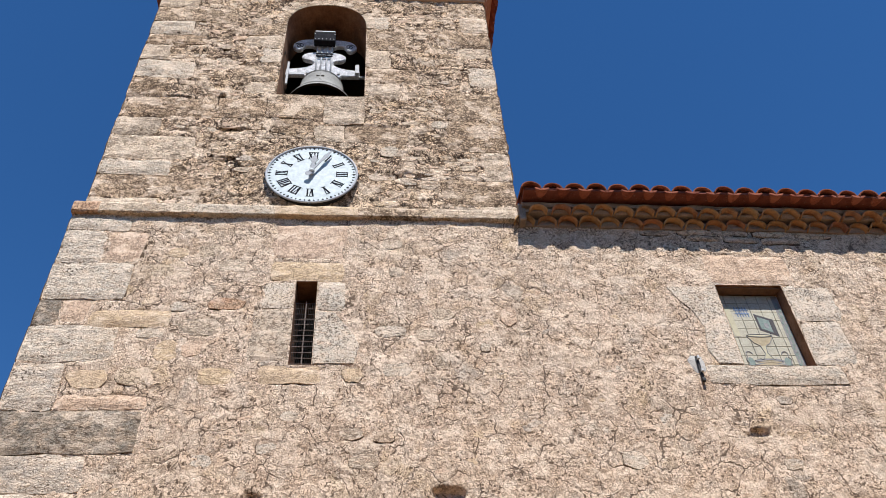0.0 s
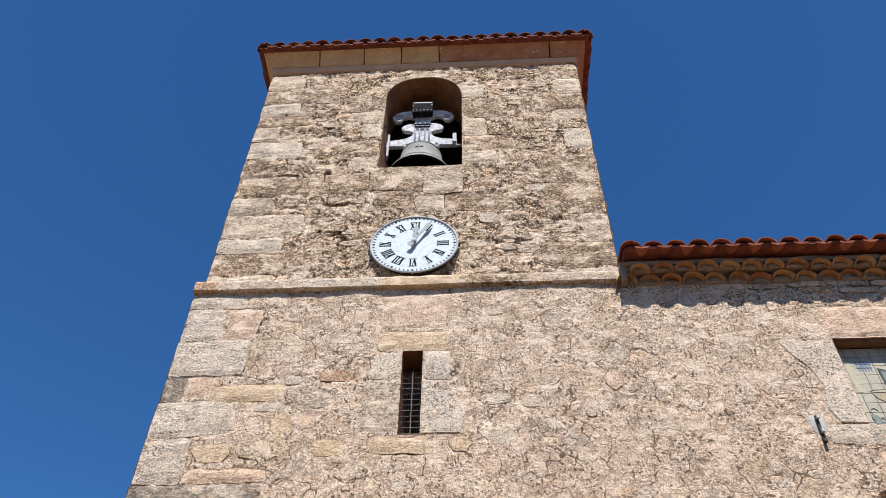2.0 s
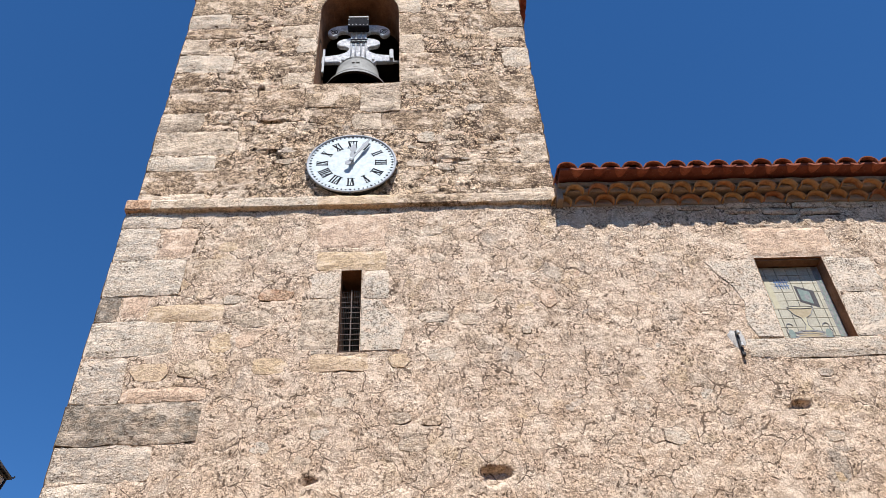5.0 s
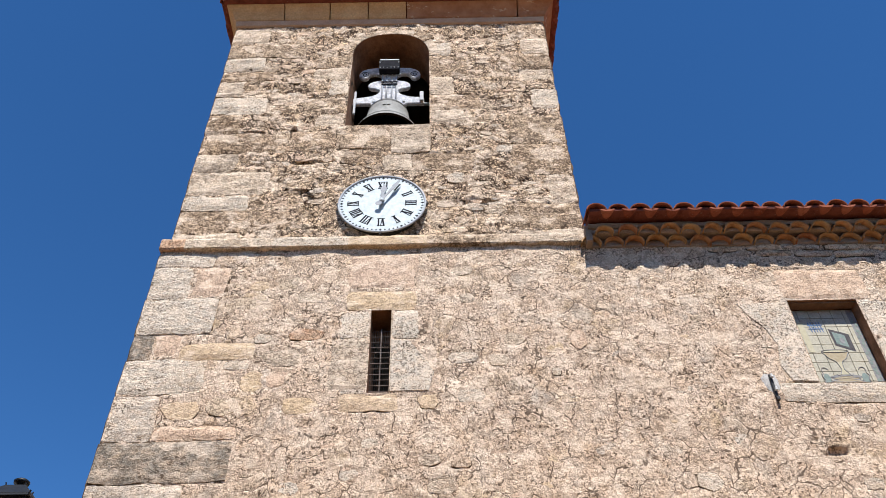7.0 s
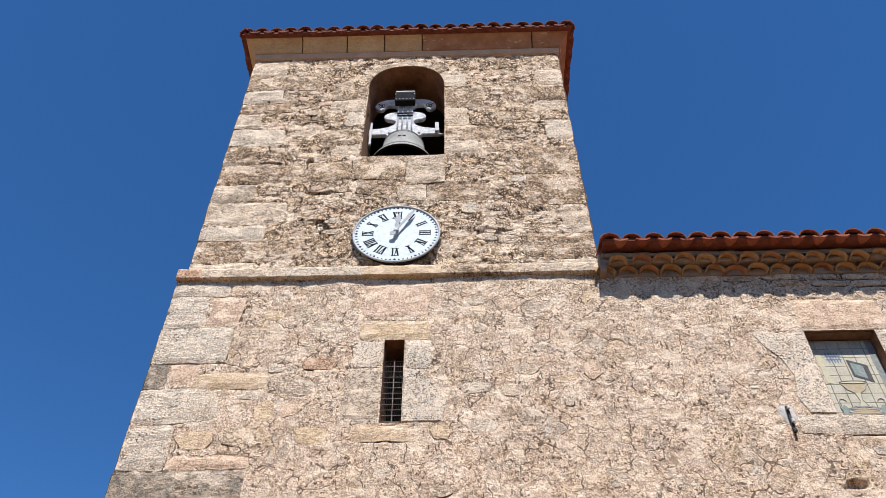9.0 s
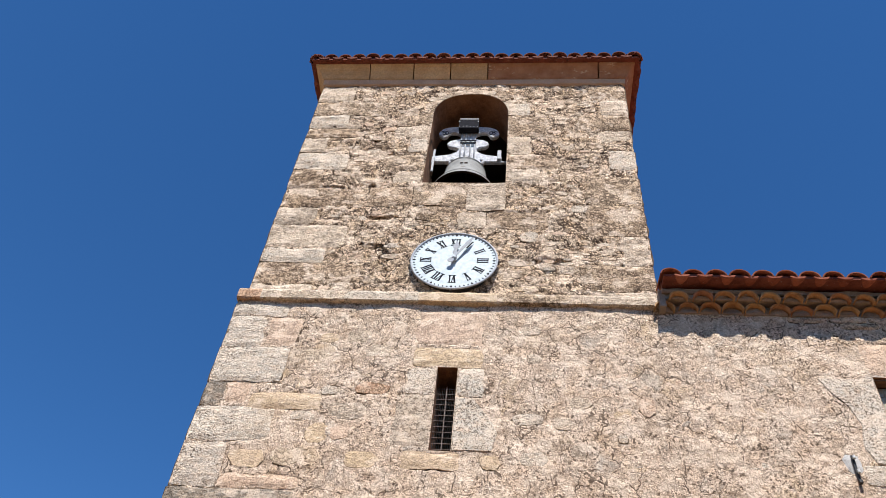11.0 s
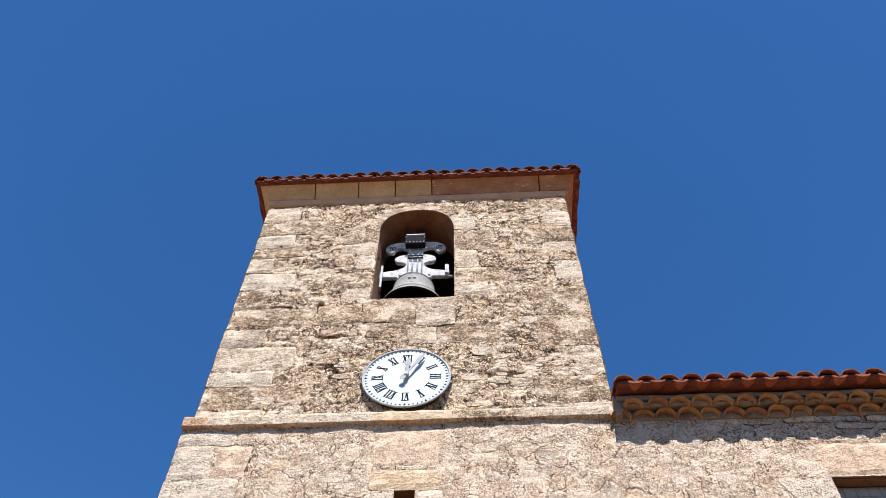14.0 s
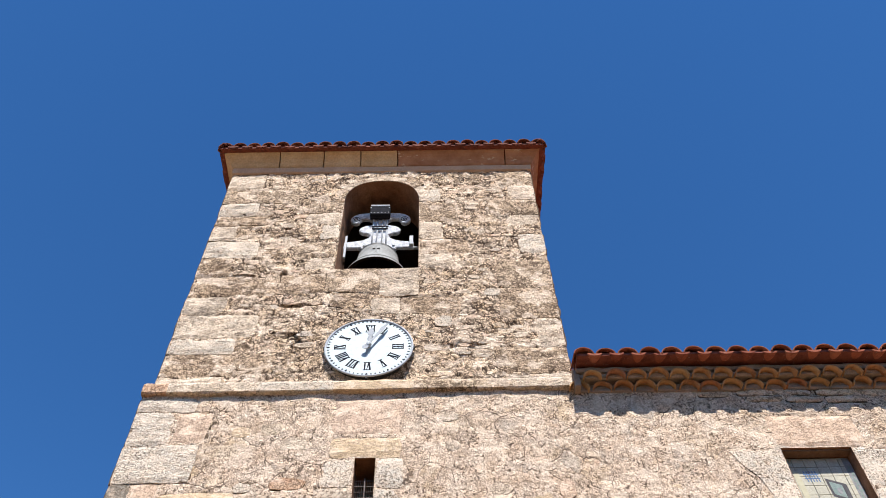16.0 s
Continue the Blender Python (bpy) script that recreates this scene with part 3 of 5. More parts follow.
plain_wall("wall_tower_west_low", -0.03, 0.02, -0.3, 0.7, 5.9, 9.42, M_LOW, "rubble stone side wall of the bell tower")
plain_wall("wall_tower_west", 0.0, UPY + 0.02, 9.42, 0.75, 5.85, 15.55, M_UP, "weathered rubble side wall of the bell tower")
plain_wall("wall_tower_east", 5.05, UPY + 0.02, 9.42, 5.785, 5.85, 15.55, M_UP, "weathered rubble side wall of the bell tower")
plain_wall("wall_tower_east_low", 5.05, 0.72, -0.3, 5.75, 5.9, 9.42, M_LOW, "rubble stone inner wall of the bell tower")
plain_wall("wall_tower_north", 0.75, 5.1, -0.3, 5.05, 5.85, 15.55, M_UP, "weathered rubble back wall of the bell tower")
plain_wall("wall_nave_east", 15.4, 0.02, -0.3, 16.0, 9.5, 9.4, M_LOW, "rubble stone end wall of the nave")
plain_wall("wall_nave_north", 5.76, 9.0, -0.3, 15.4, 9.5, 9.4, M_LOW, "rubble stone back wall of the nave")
tagged(obj("floor_bell_chamber", box(0.7, 0.9, 12.0, 5.1, 5.15, 12.2), M_INSIDE), "dark plank and plaster floor of the bell chamber", "floor", kind="structure")
tagged(obj("wall_bell_chamber", box(0.76, 3.4, 12.2, 5.04, 3.6, 15.5), M_INSIDE), "dark plastered inner wall of the bell chamber", "wall", kind="structure")
tagged(obj("wall_slit_backing", box(2.2, 1.6, 6.4, 3.8, 1.7, 8.9), M_INSIDE), "dark plastered wall inside the stair", "wall", kind="structure")
tagged(obj("ceiling", box(0.7, 0.3, 15.5, 5.1, 5.5, 15.56), M_INSIDE), "dark boarded ceiling of the bell chamber", "ceiling", kind="structure")

# added walls, unseen behind and beside the camera, that darken the fill light
plain_wall("wall_square_south", -18.0, -13.6, -0.3, 26.0, -13.0, 9.0, M_LOW, "unseen added wall that cuts the fill light from the south")
plain_wall("wall_square_west", -18.0, -13.0, -0.3, -17.4, 3.0, 6.5, M_LOW, "unseen added wall that cuts the fill light from the side")
plain_wall("wall_square_east", 25.4, -13.0, -0.3, 26.0, 3.0, 6.5, M_LOW, "unseen added wall that cuts the fill light from the side")

# ---- string course ----
string = thing("string_course", "grey weathered stone string course with an orange corner block", "string course", kind="structure", at=(0, 0, 9.36))


def string_block(x0, x1, seed, material, label=""):
    rnd = random.Random(seed)
    n = 8
    bm = bmesh.new()
    prof = [(0.14, 9.375), (-0.05, 9.385), (-0.072, 9.4), (-0.074, 9.53), (-0.055, 9.578), (0.16, 9.62)]
    cuts = []
    for i in range(n + 1):
        x = x0 + 0.001 + (x1 - x0 - 0.002) * i / n
        cuts.append([bm.verts.new((x, y + rnd.uniform(-0.006, 0.006), z + rnd.uniform(-0.008, 0.008))) for y, z in prof])
    for a, b in zip(cuts, cuts[1:]):
        for k in range(len(prof) - 1):
            bm.faces.new((a[k], b[k], b[k + 1], a[k + 1]))
        bm.faces.new((a[-1], b[-1], b[0], a[0]))
    bm.faces.new(cuts[0]), bm.faces.new(cuts[-1][::-1])
    bmesh.ops.recalc_face_normals(bm, faces=bm.faces)
    ob = part("stone", bm, material, string, label)
    ob.matrix_parent_inverse = Matrix.Translation((0, 0, -9.36))
    return ob


string_block(-0.055, 0.28, 1, M_ORANGE, "orange-stained corner stone")
string_block(0.28, 0.70, 2, M_QUOIN)
string_block(0.70, 1.48, 3, M_QUOIN)
string_block(1.48, 2.51, 4, M_PALE)
string_block(2.51, 3.59, 5, M_YELLOW)
string_block(3.59, 4.93, 6, M_DARKSTONE)
string_block(4.93, 5.745, 7, M_QUOIN)

# ---- tower cornice ----
cornice = thing("cornice", "moulded stone cornice in buff and stained brown blocks", "cornice", kind="structure")
EX0, EX1, EY0, EY1 = 0.0, 5.79, UPY, 5.85
COVE = [(0.05, 15.66), (0.075, 15.69), (0.1, 15.76), (0.14, 15.83), (0.19, 15.89), (0.235, 15.93), (0.24, 15.97), (-0.1, 15.97), (-0.1, 15.66)]


def cornice_side(name, length_from, length_to, place, material, profile, seed, miter=(0, 0), label=""):
    """A moulded length: profile pairs are outward distance and height. place maps (along, outward, z) to the world."""
    rnd = random.Random(seed)
    bm = bmesh.new()
    n = 6
    cuts = []
    for i in range(n + 1):
        row = []
        for o, z in profile:
            a0 = length_from - miter[0] * max(o, -0.05)
            a1 = length_to + miter[1] * max(o, -0.05)
            j = rnd.uniform(-0.003, 0.003)
            row.append(bm.verts.new(place(a0 + (a1 - a0) * i / n, o + j, z + j)))
        cuts.append(row)
    m = len(profile)
    for a, b in zip(cuts, cuts[1:]):
        for k in range(m):
            bm.faces.new((a[k], b[k], b[(k + 1) % m], a[(k + 1) % m]))
    bm.faces.new(cuts[0]), bm.faces.new(cuts[-1][::-1])
    bmesh.ops.recalc_face_normals(bm, faces=bm.faces)
    return part(name, bm, material, cornice, label)


south = lambda a, o, z: (a, EY0 - o, z)
west = lambda a, o, z: (EX0 - o, a, z)
east = lambda a, o, z: (EX1 + o, a, z)
north = lambda a, o, z: (a, EY1 + o, z)
BANDP = [(0.0, 15.48), (0.035, 15.5), (0.045, 15.655), (-0.1, 15.655), (-0.1, 15.48)]
G = 0.011
cornice_side("stone", EX0, 0.87 - G, south, M_CORNICE, COVE, 11, (1, 0))
cornice_side("stone", 0.87 + G, 1.74 - G, south, M_CORNICE, COVE, 12)
cornice_side("stone", 1.74 + G, 2.47 - G, south, M_CORNICE, COVE, 13)
cornice_side("stone", 2.47 + G, 3.2 - G, south, M_CORNICE, COVE, 14)
cornice_side("stone", 3.2 + G, 5.33 - G, south, M_CORNICE_BROWN, COVE, 15, label="brown-stained cornice block")
cornice_side("stone", 5.33 + G, EX1, south, M_CORNICE_BROWN, COVE, 16, (0, 1), "brown-stained cornice block")
cornice_side("stone", EY0 + 0.004, EY1, west, M_CORNICE, COVE, 17, (1, 1))
cornice_side("stone", EY0 + 0.004, EY1, east, M_CORNICE_BROWN, COVE, 18, (1, 1), "brown-stained cornice block")
cornice_side("stone", EX0, EX1, north, M_CORNICE, COVE, 19, (1, 1))
cornice_side("band", EX0, EX1, south, M_BAND, BANDP, 21, (1, 1), "thin mauve-grey stone band")
cornice_side("band", EY0 + 0.004, EY1, west, M_BAND, BANDP, 22, (1, 1))
cornice_side("band", EY0 + 0.004, EY1, east, M_BAND, BANDP, 23, (1, 1))
cornice_side("band", EX0, EX1, north, M_BAND, BANDP, 24, (1, 1))


# ---- clay tiles ----
def tile_mesh(name, r0, r1, length, material, up=True, thick=0.016, squash=1.0, bedded=False):
    """A half-barrel clay tile along +y, its mouth at y=0; up: convex above (cover), else a channel; bedded: filled up with mortar."""
    bm = bmesh.new()
    n = 10
    rings = []
    for y, r in ((0.0, r0), (length * 0.5, (r0 + r1) / 2), (length, r1)):
        outer, inner = [], []
        for i in range(n + 1):
            a = math.pi * (0.04 + 0.92 * i / n)
            s = 1 if up else -1
            outer.append(bm.verts.new((r * math.cos(a), y, s * r * squash * math.sin(a))))
            q = r - thick
            inner.append(bm.verts.new((q * math.cos(a), y, -0.012 * math.sin(a) if bedded else s * q * squash * math.sin(a))))
        rings.append((outer, inner))
    for (oa, ia), (ob_, ib) in zip(rings, rings[1:]):
        for i in range(n):
            bm.faces.new((oa[i], oa[i + 1], ob_[i + 1], ob_[i]))
            bm.faces.new((ia[i + 1], ia[i], ib[i], ib[i + 1]))
        bm.faces.new((oa[0], ob_[0], ib[0], ia[0]))
        bm.faces.new((oa[n], ia[n], ib[n], ob_[n]))
    for o, inn in (rings[0], rings[-1]):
        for i in range(n):
            bm.faces.new((o[i], inn[i], inn[i + 1], o[i + 1]))
    bmesh.ops.recalc_face_normals(bm, faces=bm.faces)
    for f in bm.faces:
        f.smooth = len(f.verts) == 4 and abs(f.normal.y) < 0.5
    me = bpy.data.meshes.new(name)
    bm.to_mesh(me)
    bm.free()
    me.materials.append(material)
    return me


def lay(name, mesh, parent, m):
    ob = new(name, mesh)
    ob.parent = parent
    ob.matrix_basis = m
    return ob


def corrugated(name, corner, along, inward, length, run, slope, pitch, hip, material, parent, start=0.0):
    """The field of tiles behind an eave: waves across, steps up the slope."""
    bm = bmesh.new()
    per = 6
    nu = int(round(length / pitch)) * per
    nv = 14
    grid = []
    for i in range(nu + 1):
        u = length * i / nu
        far = min(run, u, length - u) if hip else run
        col = []
        for k in range(nv + 1):
            v = start + (far - start) * k / nv if far > start else far * k / nv
            z = v * slope + 0.06 * abs(math.sin(math.pi * u / pitch)) + 0.02 * (1 - ((v * 2.6) % 1.0))
            p = Vector(corner) + Vector(along) * u + Vector(inward) * v
            col.append(bm.verts.new((p.x, p.y, p.z + z)))
        grid.append(col)
    for a, b in zip(grid, grid[1:]):
        for k in range(nv):
            bm.faces.new((a[k], b[k], b[k + 1], a[k + 1]))
    bmesh.ops.remove_doubles(bm, verts=bm.verts, dist=0.0005)
    bmesh.ops.recalc_face_normals(bm, faces=bm.faces)
    ob = part(name, bm, material, parent)
    ob["kind"] = "stuff"
    return ob


rnd = random.Random(5)
SLOPE = 0.30
tower_roof = thing("tower_roof", "hipped bell tower roof of dark red barrel tiles", "roof", kind="structure")
TP = 0.2815
T_COVER = tile_mesh("tower_cover_tile", 0.138, 0.115, 0.5, M_TILE_TOWER, squash=0.84)
T_CHANNEL = tile_mesh("tower_channel_tile", 0.105, 0.1, 0.5, M_TILE_TOWER, False, squash=0.5, bedded=True)
ROOF_Z = 15.966
OVER = 0.36
RX0, RX1, RY0, RY1 = EX0 - 0.34, EX1 + 0.35, EY0 - OVER, EY1 + 0.31
pitch_up = math.degrees(math.atan(SLOPE))


def eave_row(parent, cover, channel, origin, angle, length, pitch, z, lift, hip=False):
    """Cover and channel tiles with their mouths on an eave line; angle turns +y to the way up the roof."""
    count = int(round(length / pitch))
    base = Matrix.Translation(origin) @ pose(0, 0, 0, 0, 0, angle)
    cut = lambda x: min(1.0, max(0.12, min(x, length - x) / 0.5)) if hip else 1.0
    for i in range(count):
        x = (i + 0.5) * length / count
        lay("roof_tile", cover, parent, base @ pose(x, rnd.uniform(-0.012, 0.012), z + lift, pitch_up + rnd.uniform(-1.5, 1.5), rnd.uniform(-2, 2), rnd.uniform(-1.5, 1.5)) @ Matrix.Diagonal((1, cut(x), 1, 1)))
    for i in range(1, count):
        x = i * length / count
        lay("roof_tile", channel, parent, base @ pose(x, rnd.uniform(-0.012, 0.008), z + lift + 0.024, pitch_up * 0.5, 0, 0) @ Matrix.Diagonal((1, cut(x), 1, 1)))


eave_row(tower_roof, T_COVER, T_CHANNEL, (RX0, RY0, 0), 0, RX1 - RX0, TP, ROOF_Z, 0.0, True)
eave_row(tower_roof, T_COVER, T_CHANNEL, (RX1, RY0, 0), 90, RY1 - RY0, TP, ROOF_Z, 0.0, True)
eave_row(tower_roof, T_COVER, T_CHANNEL, (RX0, RY1, 0), -90, RY1 - RY0, TP, ROOF_Z, 0.0, True)
L, D = RX1 - RX0, RY1 - RY0
corrugated("roof_field", (RX0, RY0, ROOF_Z + 0.05), (1, 0, 0), (0, 1, 0), L, D / 2, SLOPE, TP, True, M_TILE_ROOF, tower_roof, 0.3)
corrugated("roof_field", (RX1, RY1, ROOF_Z + 0.05), (-1, 0, 0), (0, -1, 0), L, D / 2, SLOPE, TP, True, M_TILE_ROOF, tower_roof, 0.1)
corrugated("roof_field", (RX1, RY0, ROOF_Z + 0.05), (0, 1, 0), (-1, 0, 0), D, L / 2, SLOPE, TP, True, M_TILE_ROOF, tower_roof, 0.3)
corrugated("roof_field", (RX0, RY1, ROOF_Z + 0.05), (0, -1, 0), (1, 0, 0), D, L / 2, SLOPE, TP, True, M_TILE_ROOF, tower_roof, 0.3)
T_HIP = tile_mesh("hip_tile", 0.12, 0.1, 0.48, M_TILE_TOWER, squash=0.95)
for cx, cy, ang in ((RX0, RY0, -45), (RX1, RY0, 45), (RX1, RY1, 135), (RX0, RY1, -135)):
    for i in range(10):
        d = Matrix.Translation((cx, cy, ROOF_Z + 0.06)) @ pose(0, 0, 0, 0, 0, ang)
        lay("hip_tile", T_HIP, tower_roof, d @ pose(0, 0.05 + i * 0.42, -0.03 + (i + 0.1) * 0.42 * SLOPE / 1.414, 12, 0, 0))
# added slab under the tiles that stops sun leaking onto the wall
bm = box(RX0 + 0.04, RY0 + 0.03, 15.95, RX1 - 0.04, RY1 - 0.04, 16.01)
part("tile_bed", bm, M_TILE_TOWER, tower_roof)

# ---- nave eave and roof ----
nave_roof = thing("nave_roof", "nave roof of red barrel tiles on two rows of ochre eave tiles", "roof", kind="structure")
NP = 0.296
NX0, NX1 = 5.732, 5.732 + 34 * NP
N_COVER = tile_mesh("cover_tile", 0.14, 0.12, 0.5, M_TILE, squash=0.75)
N_CHANNEL = tile_mesh("channel_tile", 0.1, 0.095, 0.5, M_TILE, False, squash=0.45, bedded=True)
N_BROW = tile_mesh("brow_tile", 0.138, 0.136, 0.11, M_BROW, squash=1.0, thick=0.015)
eave_row(nave_roof, N_COVER, N_CHANNEL, (NX0, -0.435, 0), 0, NX1 - NX0, NP, 9.607, 0.0)
for x0, y, z in ((5.991, -0.25, 9.385), (5.82, -0.115, 9.3)):
    for i in range(33):
        lay("eave_tile", N_BROW, nave_roof, pose(x0 + i * 0.292 + rnd.uniform(-0.012, 0.012), y + rnd.uniform(-0.015, 0.012), z + rnd.uniform(-0.008, 0.008), 3 + rnd.uniform(-4, 4), rnd.uniform(-5, 5), rnd.uniform(-4, 4)) @ Matrix.Diagonal((rnd.uniform(0.92, 1.04), 1, rnd.uniform(0.9, 1.05), 1)))


def mortar_bed(x0, x1, front, z0, z1, seed):
    """A hand-laid run of mortar with an uneven front."""
    n = int((x1 - x0) / 0.05)
    X = np.linspace(x0, x1, n)
    bm = bmesh.new()
    rows = []
    for k, (dy, z) in enumerate(((0.5 - front, z0), (0.012, z0), (0.0, z0 + 0.02), (0.0, (z0 + z1) / 2), (0.0, z1 - 0.02), (0.5 - front, z1))):
        wob = 0.014 * value_noise(X * 6 + seed, X * 0 + k * 1.7) if 0 < k < 5 else X * 0
        rows.append([bm.verts.new((x, front + dy + w, z)) for x, w in zip(X.tolist(), wob.tolist())])
    for r, t in zip(rows, rows[1:] + rows[:1]):
        for i in range(n - 1):
            bm.faces.new((r[i], r[i + 1], t[i + 1], t[i]))
    for e in (0, -1):
        bm.faces.new([r[e] for r in rows])
    bmesh.ops.recalc_face_normals(bm, faces=bm.faces)
    return part("eave_mortar", bm, M_EAVE_MORTAR, nave_roof)


mortar_bed(NX0 + 0.05, NX1, -0.03, 9.315, 9.46, 3)
mortar_bed(NX0 + 0.05, NX1, -0.165, 9.445, 9.53, 8)
mortar_bed(NX0 + 0.05, NX1, -0.215, 9.515, 9.6, 15)
bm = bmesh.new()
box(5.742, -0.17, 9.3, 5.83, 0.1, 9.6, 0.02, bm)
part("end_tile", bm, M_EAVE_MORTAR, nave_roof, "grey mortared end tile")
# strip added behind the tile mouths to block sun and even the eave shadow
part("tile_bed", box(NX0 + 0.06, -0.408, 9.612, NX1, -0.05, 9.655), M_TILE_TOWER, nave_roof)
corrugated("roof_field", (NX0 + 0.06, -0.42, 9.63), (1, 0, 0), (0, 1, 0), NX1 - NX0, 5.2, SLOPE, NP, False, M_TILE_ROOF, nave_roof, 0.3)
corrugated("roof_field", (NX1, 9.98, 9.64), (-1, 0, 0), (0, -1, 0), NX1 - NX0, 5.2, SLOPE, NP, False, M_TILE_ROOF, nave_roof, 0.0)
bm = prism([(NX1 - 0.6, 9.4), (NX1 - 0.1, 9.4), (NX1 - 0.1, 9.62), (NX1 - 0.6, 9.62)], 0.0, 9.5)
part("gable_fill", bm, M_EAVE_MORTAR, nave_roof)

def bed_in(bm):
    """Lets a plate's front follow the slow swell of the wall."""
    for v in bm.verts:
        if v.co.y < 0.05:
            v.co.y -= float(swell(np.array(v.co.x), np.array(v.co.z))) - 0.004
    return bm


# ---- slit window: surround and grille ----
seeds = iter(range(100, 2000))
taken = []


def block(parent, x0, z0, x1, z1, material, proud=0.012, y=0.0, name="stone", back=0.1, nx=5, nz=3, ragged=0.012):
    taken.append((x0, z0, x1, z1))
    SETTINGS.append((x0, z0, x1, z1, False, 0.016, y))
    proud *= 0.55
    follow = 1.25 if y > 0.1 else 1.0
    if name in ("stone", "lintel", "sill"):
        part("joint", rough_block(x0 - 0.016, z0 - 0.014, x1 + 0.016, z1 + 0.014, y, proud - 0.017, next(seeds), back, nx, nz, 0.012, follow), M_JOINT, parent)
    return part(name, rough_block(x0, z0, x1, z1, y, proud, next(seeds), back, nx, nz, ragged, follow), material, parent)


block(wall_south, 2.56, 8.285, 3.45, 8.62, M_YELLOW, 0.018, name="lintel")
block(wall_south, 2.50, 7.85, 2.868, 8.275, M_SMOOTH, 0.012)
block(wall_south, 3.137, 7.83, 3.48, 8.275, M_SMOOTH, 0.012)
block(wall_south, 2.40, 7.05, 2.868, 7.83, M_STONE, 0.014)
block(wall_south, 2.55, 6.77, 3.25, 7.02, M_YELLOW, 0.02, name="sill")
taken.append((2.3, 6.75, 3.75, 8.65))
bm = prism([(3.137, 7.035), (3.60, 7.04), (3.665, 7.3), (3.6, 7.45), (3.47, 7.63), (3.36, 7.78), (3.137, 7.81)], -0.016, 0.1)
bmesh.ops.bevel(bm, geom=bm.edges, offset=0.01, segments=1, affect="EDGES")
part("stone", bed_in(bm), M_SMOOTH, wall_south)

grille = thing("window_grille", "dark rusty wire grille in the slit window", "grille", at=(3.0, 0.16, 7.03))


def child(name, bm, material, parent, label="", smooth=False):
    """A part drawn in world places under a thing that stands elsewhere."""
    ob = part(name, bm, material, parent, label, smooth)
    ob.matrix_parent_inverse = Matrix.Translation(-parent.location)
    return ob


for i in range(12):
    x = 2.885 + i * 0.0214
    child("wire", tube([(x, 0.16, 7.03), (x, 0.16, 8.07 + 0.012 * (i % 3))], 0.002, 5), M_IRON, grille)
for i in range(13):
    z = 7.07 + i * 0.082
    child("crossbar", tube([(2.874, 0.157, z), (3.131, 0.157, z)], 0.005, 6), M_WIRE, grille)
child("centre_bar", box(2.998, 0.148, 7.03, 3.008, 0.155, 8.09), M_WIRE, grille)

# ---- tiled niche window ----
block(wall_south, 8.12, 8.335, 9.26, 8.86, M_PINK, 0.014, name="lintel", nx=6)
bm = prism([(7.5, 8.27), (8.162, 8.3), (8.162, 7.06), (7.86, 7.07), (7.78, 7.3), (7.84, 7.6), (7.76, 7.85), (7.6, 8.05)], -0.014, 0.1)
bmesh.ops.bevel(bm, geom=bm.edges, offset=0.012, segments=1, affect="EDGES")
part("stone", bed_in(bm), M_SMOOTH, wall_south)
block(wall_south, 9.058, 7.06, 9.62, 7.72, M_SMOOTH, 0.012)
block(wall_south, 9.058, 7.73, 9.7, 8.31, M_SMOOTH, 0.012)
block(wall_south, 7.68, 6.78, 9.35, 7.045, M_PALE, 0.03, name="sill", nx=8)
taken.append((7.45, 6.7, 9.75, 8.9))
beam = thing("wooden_lintel", "dark brown weathered wooden beam over the niche", "beam", at=(8.6, 0.08, 8.26))
child("plank", box(8.172, 0.03, 8.296, 9.048, 0.165, 8.318, 0.004), M_WOOD, beam)

PY = 0.17
panel = thing("tile_panel", "cream glazed tile picture of a stone font", "tile panel", at=(8.61, PY, 7.06))
child("backing", box(8.172, PY + 0.01, 7.052, 9.048, PY + 0.06, 8.294), M_GROUT, panel)
TW, TH = 0.876 / 6, 0.1375
for i in range(6):
    for k in range(9):
        x, z = 8.172 + i * TW, 7.054 + k * TH
        child("tile", box(x + 0.0035, PY, z + 0.0035, x + TW - 0.0035, PY + 0.012, z + TH - 0.0035), M_CERAMIC, panel)


def glaze(name, outline, material, lift=0.003, label=""):
    return child(name, prism(outline, PY - lift, PY + 0.004), material, panel, label)


def oval(x, z, rx, rz, n=20):
    return [(x + rx * math.cos(2 * math.pi * i / n), z + rz * math.sin(2 * math.pi * i / n)) for i in range(n)]


glaze("yellow_stripe", [(8.27, 8.1), (8.34, 8.1), (8.36, 7.62), (8.29, 7.62)], M_P_YELLOW)
glaze("frame_picture", [(8.63, 7.98), (8.86, 7.89), (8.86, 7.62), (8.64, 7.72)], M_P_DARK, 0.003, "dark frame")
glaze("frame_picture", [(8.66, 7.93), (8.8, 7.875), (8.8, 7.68), (8.665, 7.745)], M_P_GREEN, 0.005, "grey-green picture")
glaze("picture_shape", oval(8.745, 7.79, 0.03, 0.045), M_P_GREY, 0.007)
for i in range(5):
    glaze("blue_mark", [(8.40 + i * 0.035, 8.09), (8.412 + i * 0.035, 8.09), (8.43 + i * 0.035, 7.93), (8.418 + i * 0.035, 7.93)], M_P_BLUE)
for z in (8.05, 7.99):
    glaze("blue_mark", [(8.39, z), (8.58, z), (8.58, z - 0.012), (8.39, z - 0.012)], M_P_BLUE, 0.004)
glaze("font_bowl", [(8.43, 7.62), (8.6, 7.65), (8.76, 7.62), (8.7, 7.52), (8.63, 7.47), (8.56, 7.47), (8.49, 7.52)], M_P_BROWN, 0.003)
glaze("font_bowl", oval(8.595, 7.625, 0.15, 0.02), M_P_YELLOW, 0.005)
